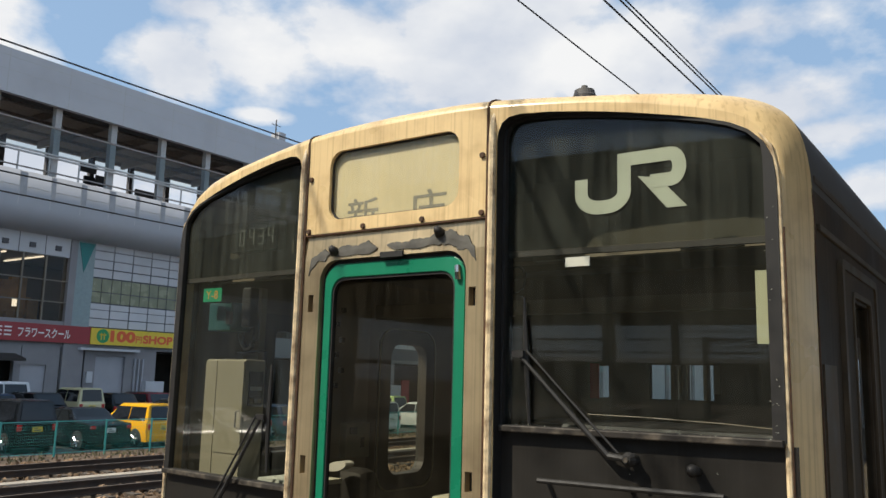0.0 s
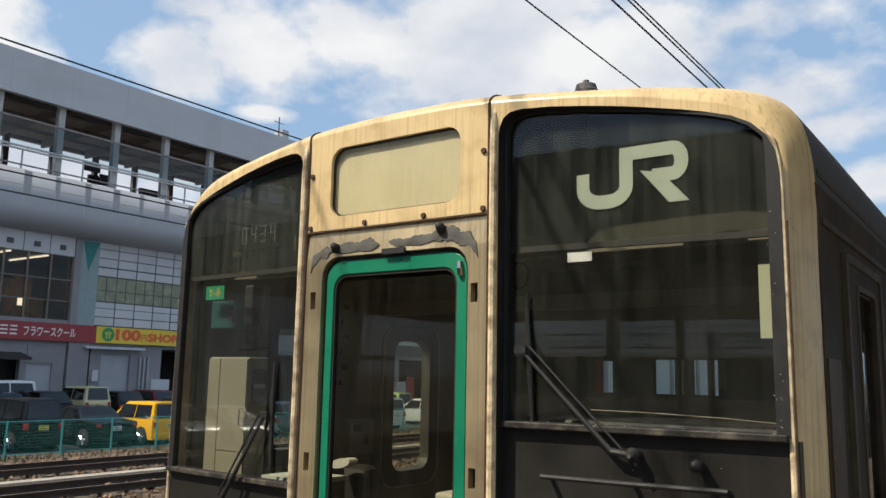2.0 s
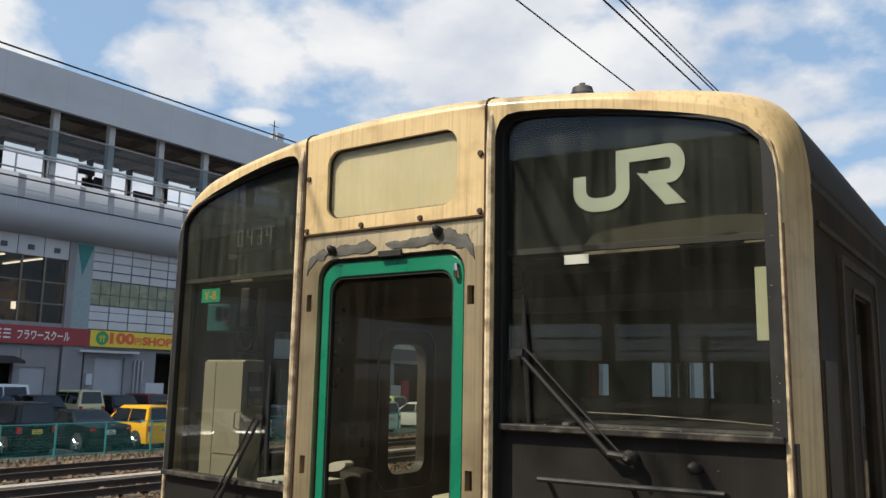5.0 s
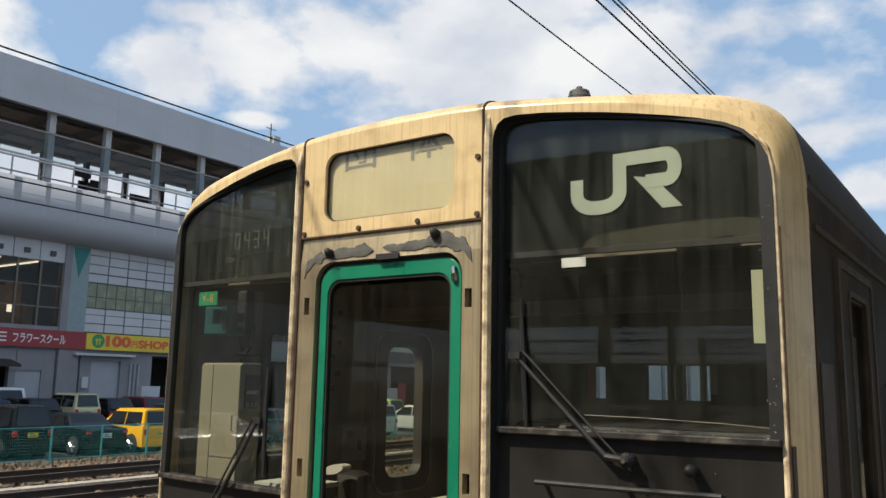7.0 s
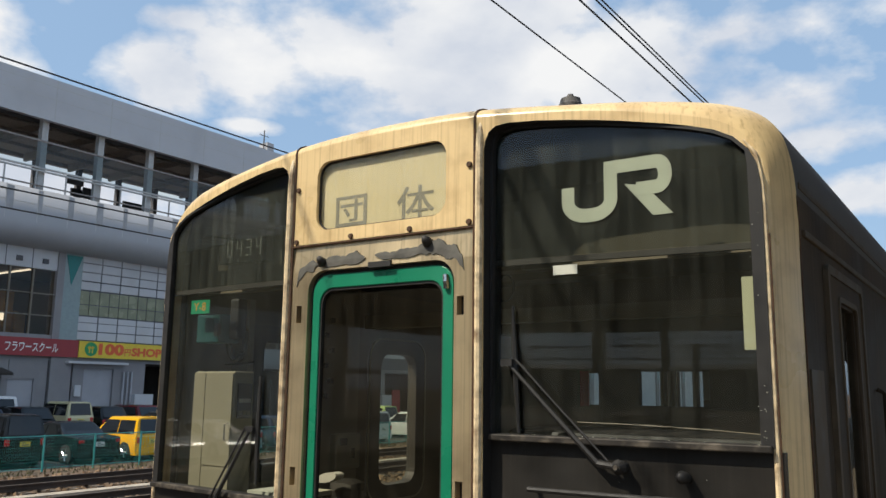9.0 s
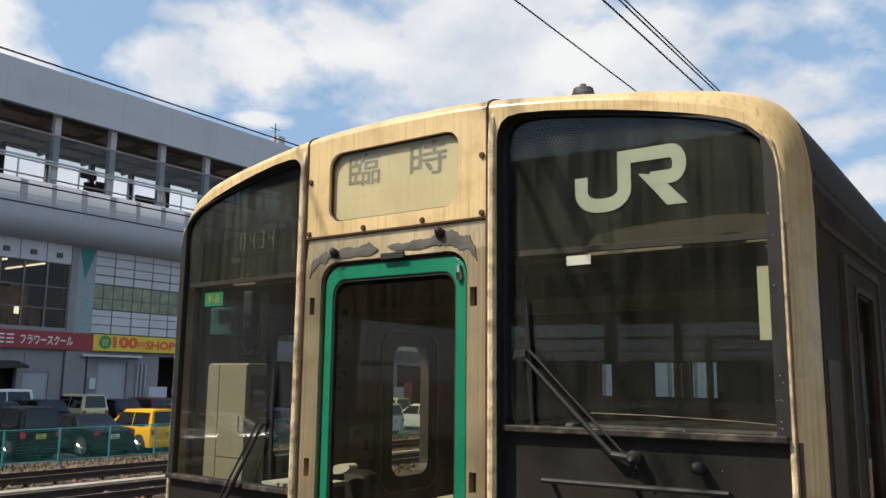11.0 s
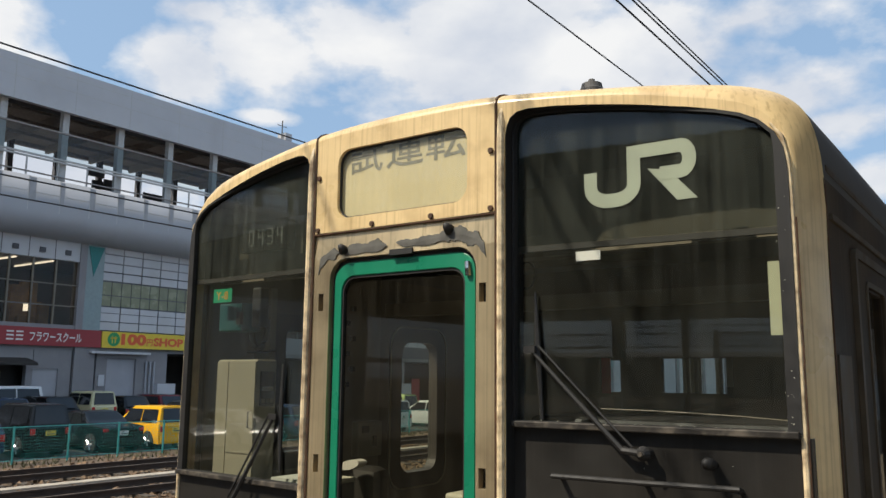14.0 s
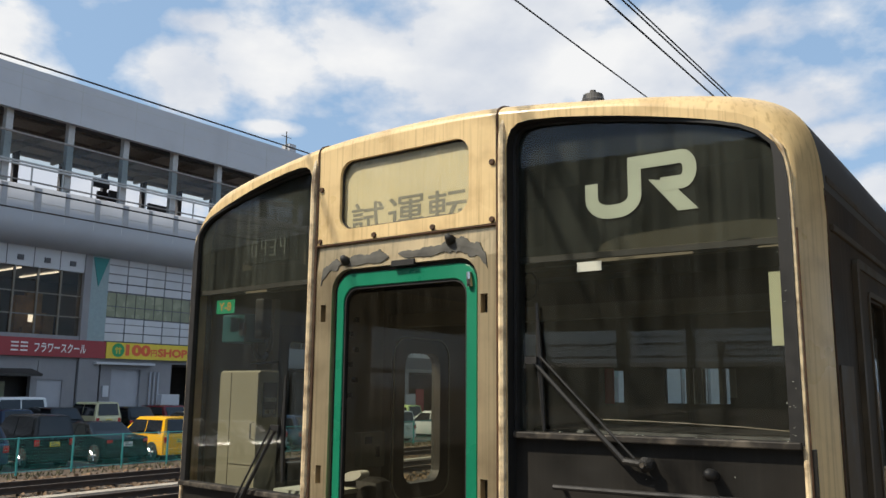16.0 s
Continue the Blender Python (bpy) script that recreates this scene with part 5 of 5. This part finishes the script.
for k in range(-6, 16):
    y = PIER0 + k * BAY
    pier = bpart("pier", box(-0.6, 0.12, y, y + 1.35, LOT, 4.0), "concrete_wall")
    bpart("pier_upper", box(-0.6, 0.10, y + 0.35, y + 1.55, 4.0, 10.6), "teal_wall")
    bpart("pier_edge", box(-0.6, 0.14, y - 0.1, y + 0.35, 4.0, 10.6), "concrete_wall")
    bpart("pennant", prism([(y + 0.42, 10.3), (y + 1.5, 10.3), (y + 0.85, 8.45)], 0.10, 0.13, "x"), "teal_dark")
    a, b = y + 1.55, y + BAY - 0.1
    if abs(k) > 3:
        bpart("bay_wall", box(-0.4, 0.0, a, b, LOT, 10.5), "white_tile")
    elif k % 2 == 0:
        # white panel bay with a band of windows
        bpart("bay_wall", box(-0.4, -0.06, a, b, 4.0, 10.5), "joint")
        n = 8
        w = (b - a) / n
        pane_me = tile_me = None
        for i in range(n):
            for z0, z1, mat in ((5.10, 5.62, "white_tile"), (5.66, 6.18, "white_tile"), (6.20, 6.58, "white_tile"), (8.26, 8.78, "white_tile"), (8.84, 9.36, "white_tile"), (9.42, 9.94, "white_tile"), (10.0, 10.45, "white_tile")):
                bpart("wall_panel", box(-0.06, 0.0, a + i * w + 0.045, a + (i + 1) * w - 0.045, z0 + 0.01, z1 - 0.01), mat)
            for j in range(2):
                ya = a + i * w + j * w / 2
                for z0, z1 in ((6.66, 7.30), (7.36, 8.18)):
                    bpart("window_pane", box(-0.06, -0.03, ya + 0.03, ya + w / 2 - 0.03, z0, z1), "olive_glass")
        bpart("ground_wall", box(-0.4, -0.02, a, a + 0.75, LOT, 3.75), "concrete_wall")
        bpart("ground_wall", box(-0.4, -0.02, a + 2.85, a + 5.2, LOT, 3.75), "concrete_wall")
        bpart("ground_wall", box(-0.4, -0.02, a + 9.5, b, LOT, 3.75), "concrete_wall")
        bpart("lintel", box(-0.4, -0.02, a + 0.75, a + 2.85, 3.32, 3.75), "concrete_wall")
        for q in (0.25, 0.55, 0.85):
            bpart("drain_pipe", tube([(0.06, a + 3.3 + q, LOT), (0.06, a + 3.3 + q, 3.2)], 0.07, 8), "shutter")
        bpart("outdoor_unit", box(0.0, 0.5, a + 4.2, a + 5.6, LOT, 1.75), "white_tile")
        bpart("meter_box", box(-0.02, 0.12, a + 0.15, a + 0.55, 1.6, 2.3), "white_tile")
        sh = bpart("shutter", box(-0.25, -0.20, a + 0.75, a + 2.85, LOT, 3.32), "shutter", label="grey roller shutter")
        bpart("canopy", box(-0.02, 0.45, a - 0.6, a + 3.6, 3.62, 3.76), "white_tile")
    else:
        bpart("bay_sill", box(-0.4, 0.04, a, b, 4.0, 5.28), "concrete_wall")
        bpart("bay_head", box(-0.4, 0.04, a, b, 9.22, 10.5), "white_tile")
        for i in range(7):
            bpart("head_joint", box(0.04, 0.046, a + i * (b - a) / 7, a + i * (b - a) / 7 + 0.05, 9.22, 10.5), "joint")
            bpart("vent", box(0.04, 0.12, a + (i + 0.4) * (b - a) / 7, a + (i + 0.62) * (b - a) / 7, 9.55, 9.85), "joint")
        n = 8
        w = (b - a) / n
        for i in range(n):
            for z0, z1 in ((5.30, 6.4), (6.46, 7.7), (7.76, 9.20)):
                pane("window_pane", [(a + i * w + 0.04, z0), (a + (i + 1) * w - 0.04, z0), (a + (i + 1) * w - 0.04, z1), (a + i * w + 0.04, z1)], -0.10, "x", "shop_glass", bld)
            bpart("mullion", box(-0.14, 0.0, a + i * w - 0.05, a + i * w + 0.05, 5.28, 9.22), "mullion")
        for zt in (6.43, 7.73):
            bpart("transom", box(-0.14, 0.0, a, b, zt - 0.035, zt + 0.035), "mullion")
        srnd = random.Random(40 + k)
        if -2 < k < 2:
            for i in range(26):
                ya, xa, za = srnd.uniform(a, b - 1), srnd.uniform(-4.5, -0.7), srnd.choice((4.05, 5.1, 6.0, 6.9))
                bpart("shop_goods", box(xa - 0.4, xa, ya, ya + srnd.uniform(0.5, 1.1), 4.05, za + srnd.uniform(0.5, 1.1)), "goods")
            for i in range(5):
                bpart("tube_light", box(-5.5, -0.9, a + 0.9 + i * 2.3, a + 1.02 + i * 2.3, 9.18, 9.26), "tube_light")
            bpart("lit_sign", box(-0.6, -0.55, b - 2.95, b - 2.55, 6.0, 6.45), "tube_light")
        bpart("ground_wall", box(-0.4, -0.02, b - 4.6, b - 2.4, 2.9, 3.75), "concrete_wall")
        bpart("ground_wall", box(-0.4, -0.02, b - 2.75, b - 2.35, LOT, 2.9), "concrete_wall")
        # wall set back under the awning, coloured as dark as the shade there
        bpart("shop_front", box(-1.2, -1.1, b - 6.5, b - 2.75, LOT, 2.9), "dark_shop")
        bpart("shop_window", box(-1.1, -1.06, b - 5.2, b - 3.7, 1.4, 2.5), "olive_glass")
        bpart("door", box(-0.2, -0.12, b - 2.35, b - 0.8, LOT, 2.62), "shutter", label="grey steel door")
        bpart("lintel", box(-0.4, -0.02, b - 2.35, b, 2.62, 3.75), "concrete_wall")
        bpart("ground_wall", box(-0.4, -0.02, b - 0.8, b, LOT, 2.62), "concrete_wall")
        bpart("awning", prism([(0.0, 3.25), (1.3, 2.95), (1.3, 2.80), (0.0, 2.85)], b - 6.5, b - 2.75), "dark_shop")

bpart("red_door", box(-0.02, 0.05, 59.3, 60.5, LOT, 2.2), "sign_red", label="red steel door")
# signs on the fascia above the ground floor
SZ0, SZ1 = 3.98, 5.04
red = bpart("red_signboard", box(0.13, 0.25, 12.4, 27.12, SZ0, SZ1), "sign_red", label="long dark red shop signboard with white letters")
yel = bpart("yellow_signboard", box(0.13, 0.27, 27.16, 36.5, SZ0 + 0.02, SZ1 - 0.02), "sign_yellow", label="yellow shop signboard with scarlet letters")


def facade_text(body, y, z, h, w, mat, parent, x=0.27, bold=0.02):
    bm = text_bm(body, h, w, bold)
    bmesh.ops.transform(bm, matrix=Matrix.Translation((x, y, z)) @ Matrix.Rotation(radians(90), 4, "Z"), verts=bm.verts[:])
    return part("letters", bm, mat, parent)


facade_text("フラワースクール", 22.55, 4.22, 0.58, 3.25, "sign_pale", red, 0.256)
for y0 in (21.2, 21.75):
    bm = bmesh.new()
    for z0 in (4.25, 4.48, 4.70):
        add_box(bm, 0.25, 0.257, y0, y0 + 0.42, z0, z0 + 0.09)
    part("letter_bars", bm, "sign_pale", red)
facade_text("100", 28.5, 4.20, 0.74, 1.85, "sign_scarlet", yel, 0.276, 0.055)
facade_text("円", 30.38, 4.20, 0.46, 0.46, "sign_scarlet", yel, 0.276, 0.03)
facade_text("SHOP", 30.9, 4.20, 0.56, 2.35, "sign_scarlet", yel, 0.276, 0.05)
bm = bmesh.new()
add_tube(bm, [(0.27, 27.98, 4.54), (0.278, 27.98, 4.54)], 0.44, 24)
disc = part("emblem_disc", bm, "sign_green", yel)
part("emblem_bar", box(0.278, 0.281, 27.75, 28.2, 4.58, 4.66), "sign_yellow", disc)
part("emblem_bar", box(0.278, 0.281, 27.84, 27.91, 4.30, 4.74), "sign_yellow", disc)
part("emblem_bar", box(0.278, 0.281, 28.04, 28.11, 4.30, 4.74), "sign_yellow", disc)

# rounded soffit and clad parapet of the platform level
bm = bmesh.new()
prof = [(-0.3, 10.35), (0.25, 10.42)] + [(0.3 + 1.25 * math.sin(radians(a)), 11.65 - 1.22 * math.cos(radians(a))) for a in range(10, 91, 10)] + [(1.55, 12.2), (1.5, 13.68), (1.2, 13.72), (1.2, 12.0), (-0.3, 12.0)]
ys = [Y0, Y1]
a = [bm.verts.new((x, Y0, z)) for x, z in prof]
b = [bm.verts.new((x, Y1, z)) for x, z in prof]
for i in range(len(prof)):
    j = (i + 1) % len(prof)
    f = bm.faces.new((a[i], a[j], b[j], b[i]))
    f.smooth = True
bm.faces.new(a)
bm.faces.new(b[::-1])
bpart("parapet", bm, "panel", label="grey clad parapet with rounded underside")
for k in range(0, 50):
    y = 0.18 + k * 1.9
    bpart("parapet_joint", box(1.50, 1.556, y - 0.015, y + 0.015, 11.7, 13.68), "column")
for k in range(0, 50):
    y = 0.18 + k * 1.9
    bpart("rain_stain", box(1.50, 1.5535, y + 0.03, y + 0.27 + 0.08 * (k % 3), 12.1, 13.6), "stain")
bpart("parapet_joint", box(1.52, 1.553, Y0, Y1, 12.75, 12.78), "column")
bpart("platform_deck", box(-16.0, 1.2, Y0, Y1, 11.9, 12.3), "concrete_wall")
# fascia, roof, far wall
bpart("fascia", box(1.0, 1.35, Y0, Y1, 18.05, 20.68), "fascia", label="deep grey metal roof fascia")
for k in range(0, 26):
    y = 1.1 + k * 3.75
    bpart("fascia_joint", box(1.35, 1.356, y - 0.02, y + 0.02, 18.05, 20.68), "column")
for z in (19.38, 20.2):
    bpart("fascia_joint", box(1.35, 1.355, Y0, Y1, z, z + 0.03), "column")
bpart("roof_slab", box(-16.0, 1.0, Y0, Y1, 20.45, 20.64), "hall_beam")
bpart("far_wall", box(-16.0, -15.6, Y0, Y1, 12.3, 14.6), "panel")
bpart("far_head", box(-16.0, -15.6, Y0, Y1, 20.15, 20.45), "hall_beam")
for k in range(-20, 34):
    y = 0.75 + k * 3.77
    if y < Y0 + 1 or y > Y1 - 1:
        continue
    col = bpart("column", box(0.45, 0.85, y - 0.2, y + 0.2, 12.3, 20.45), "column")
    # far columns are dark copies, coloured as if seen against the light
    bpart("far_column", box(-15.6, -15.2, y + 0.6, y + 1.0, 12.3, 20.45), "silhouette_dark")
    bpart("roof_beam", box(-15.6, 0.9, y - 0.12, y + 0.12, 19.85, 20.45), "hall_beam")
    bpart("brace", tube([(-6, y, 19.9), (-1.5, y + 1.6, 18.5)], 0.09, 6), "hall_beam")
for x in (-2.0, -5.0, -8.0, -11.0):
    bpart("purlin", box(x - 0.1, x + 0.1, Y0, Y1, 19.6, 19.85), "hall_beam")
    if x == -2.0:
        bpart("duct", box(x - 0.35, x + 0.35, Y0, Y1, 18.9, 19.2), "silhouette_dark")
# glazed balustrade with rails and posts
for z in (13.98, 14.87, 15.04, 16.7):
    bpart("hall_rail", box(1.02, 1.14, Y0, Y1, z, z + (0.10 if z > 14.5 else 0.07)), "hall_beam" if z < 14.5 or z > 16 else "column")
for k in range(-30, 68):
    y = 0.2 + k * 1.895
    if Y0 < y < Y1:
        bpart("hall_post", box(1.05, 1.12, y - 0.04, y + 0.04, 13.66, 14.92), "column")
pane("hall_glass", [(Y0, 15.1), (Y1, 15.1), (Y1, 16.7), (Y0, 16.7)], 1.06, "x", "balustrade", bld)
# random platform fittings, their backlit darkness put into the colour
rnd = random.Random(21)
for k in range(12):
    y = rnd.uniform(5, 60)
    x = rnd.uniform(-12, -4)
    bpart("hanging_sign", box(x - 0.1, x + 0.1, y, y + rnd.uniform(0.8, 2.2), 16.8, 17.3 + rnd.random() * 0.3), "silhouette_dark")
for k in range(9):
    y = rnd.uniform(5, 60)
    bpart("kiosk", box(-13, -11.5, y, y + rnd.uniform(0.5, 1.6), 12.3, rnd.uniform(15.6, 18.2)), "silhouette_dark")
# aerial on the roof
aer = bpart("aerial", tube([(0.2, 41.6, 20.6), (0.2, 41.6, 22.65)], 0.05, 6), "beam")
bpart("aerial_arm", tube([(0.2, 41.1, 22.2), (0.2, 42.1, 22.2)], 0.03, 5), "beam")
bpart("roof_box", box(-0.4, 0.5, 41.7, 42.4, 20.6, 21.65), "panel")

# ---------- overhead wires ----------
def wire(pts, r, label="thin dark overhead wire"):
    w = part("overhead_wire", tube(pts, r, 6), "wire")
    return tagged(w, label, "wire", "overhead wires")


def line_at(x, z, r=0.008, y0=-70, y1=140):
    wire([(x, y0, z), (x, (y0 + y1) / 2, z), (x, y1, z)], r)


WIRES = ((-10.6, 7.37, 0.015), (-10.6, 5.33, 0.014), (-10.6, 5.02, 0.013), (-1.79, 6.0, 0.0085), (-0.50, 5.3, 0.0085), (-0.395, 5.3, 0.0075), (-0.375, 5.32, 0.007))
for x, z, r in WIRES:
    line_at(x, z, r, -112, 138)
ins = thing("wire_insulator", -10.6, 18.3, 5.02, "small dark insulator hung between wires", "insulator")
part("core", tube([(0, 0, -0.02), (0, 0, 0.33)], 0.03, 8), "wire", ins)
part("disc", tube([(0, -0.1, 0.28), (0, 0.1, 0.28)], 0.09, 10), "wire", ins)
for gy_ in (-112.0, -80.0, -52.0, 138.0):
    g = thing("wire_gantry", 0, gy_, GROUND, "dark steel lattice gantry carrying the overhead wires", "gantry", "gantries")
    for x in (-21.5, 3.2, 9.6):
        part("mast", box(x - 0.16, x + 0.16, -0.16, 0.16, 0, 8.6), "beam", g)
    for z in (7.75, 8.45):
        part("chord", box(-21.5, 9.6, -0.1, 0.1, z, z + 0.12), "beam", g)
    for k in range(16):
        x = -21.4 + k * 1.95
        part("lattice", tube([(x, 0, 7.8), (x + 1.0, 0, 8.5), (x + 1.95, 0, 7.8)], 0.05, 5), "beam", g)
    for x, z, r in WIRES:
        part("dropper", tube([(x, 0, z - GROUND - 0.02), (x, 0, 8.0)], 0.03, 5), "beam", g)

# lattice gantry mirrored in the windscreen, set low to fit its reflection
bridge = thing("signal_gantry", 0, -45, GROUND, "low dark lattice gantry across the tracks", "gantry")
for x in (-24.0, -6.5, 9.55):
    part("mast", box(x - 0.14, x + 0.14, -0.14, 0.14, 0, 5.3), "beam", bridge)
for z in (4.36, 5.12):
    part("chord", box(-24.0, 9.55, -0.07, 0.07, z, z + 0.11), "beam", bridge)
for k in range(19):
    x = -23.9 + k * 1.76
    part("lattice", tube([(x, 0, 4.4), (x + 0.88, 0, 5.18), (x + 1.76, 0, 4.4)], 0.035, 5), "beam", bridge)
    part("strut", box(x - 0.03, x + 0.03, -0.03, 0.03, 4.4, 5.2), "beam", bridge)

# ---------- platform beside the train, an added shade canopy and a mirrored canopy ---
plat = box(1.62, 9.5, -60, 60, GROUND - 0.1, 0.92)
tagged(part("platform", plat, "platform_top"), "worn concrete railway platform", "platform", kind="structure")


def canopy(name, x0, x1, y0, y1, z, rise, posts, lab):
    c = thing(name, 0, 0, 0, lab, "canopy", "station canopies")
    bm = bmesh.new()
    n = int((x1 - x0) / 0.2)
    a = []
    for i in range(n + 1):
        x = x0 + (x1 - x0) * i / n
        a.append([bm.verts.new((x, y, z + rise + 0.35 + (0.03 if i % 2 else 0))) for y in (y0, y1)])
    for u, v in zip(a, a[1:]):
        bm.faces.new((u[0], v[0], v[1], u[1]))
    part("roof_sheet", bm, "beam", c)
    part("soffit", box(x0 + 0.2, x1 - 0.2, y0 + 0.2, y1 - 0.2, z, z + 0.06), "beam", c)
    for y in (y0 + 0.1, y1 - 0.1):
        part("fascia", box(x0, x1, y - 0.05, y + 0.05, z - 0.05, z + rise + 0.33), "beam", c)
    for x in (x0 + 0.1, x1 - 0.1):
        part("fascia", box(x - 0.05, x + 0.05, y0 + 0.15, y1 - 0.15, z - 0.05, z + rise + 0.33), "beam", c)
    for x, y, zf in posts:
        part("post", box(x - 0.12, x + 0.12, y - 0.12, y + 0.12, zf, z + 0.02), "column", c)
        part("brace", tube([(x, y, z - 0.9), (x + 0.8, y, z)], 0.05, 6), "beam", c)
    return c


# out-of-view canopy, added to keep skylight off the train's right side
canopy("platform_canopy", 1.98, 9.0, -1.4, 58, 4.35, 0.25, [(6.0, y, 0.92) for y in (3, 13, 23, 33, 43, 53)], "added dark canopy on grey posts that shades the train side")
canopy("cross_canopy", -22.0, 9.0, -34, -9.0, 5.05, 0.4, [(-5.5, y, GROUND) for y in (-12, -22, -32)] + [(6.0, y, 0.92) for y in (-12, -22, -32)], "dark corrugated canopy across the platform end")


# made-up low block that fills the dark lower part of the glass reflections
shed = thing("freight_shed", -8, -125, GROUND, "added long dark block that darkens the windscreen reflections", "shed")
part("wall", box(-70, 25, -6, 0, 0, 6.0), "silhouette_dark", shed)
part("roof", prism([(-6.6, 6.0), (0.6, 6.0), (-3.0, 6.8)], -70.5, 25.5, "x"), "beam", shed)


# ---------- what moves ----------
def motions():
    speed, upper, lower, bend, deep = 0.103, 3.088, 2.757, 0.028, 0.0278
    reach = 1.5 * bend
    for strip_ob, t_mid, mid in LEGENDS:
        def at(t):
            """The strip's pose: straight down behind the glass, back over the roller above it and under the one below."""
            z = 2.953 + mid - (t - t_mid) * speed
            over, way, edge = (z - upper, 1, upper) if z > upper else (lower - z, -1, lower)
            if over <= 0:
                return pose(0, deep, z)
            arc = min(over / bend, 1.5)
            rest = min(max(0.0, over - reach), 0.25)
            return pose(0, deep + bend * (1 - math.cos(arc)) + rest * math.sin(arc), edge + way * (bend * math.sin(arc) + rest * math.cos(arc)), -way * math.degrees(arc))

        def when(z):
            return t_mid + (2.953 + mid - z) / speed
        marks = [when(upper + reach + 0.26), when(upper + reach + 0.25), when(upper + reach), when(upper), when(lower), when(lower - reach), when(lower - reach - 0.25), when(lower - reach - 0.26)]
        times = {0.0, 16.0}
        for (t0, t1), n in zip(zip(marks, marks[1:]), (1, 6, 6, 14, 6, 6, 1)):
            times.update(t0 + (t1 - t0) * k / n for k in range(n + 1))
        walk(strip_ob, [(t, at(t)) for t in sorted({round(t, 2) for t in times if 0 <= t <= 16})])


motions()
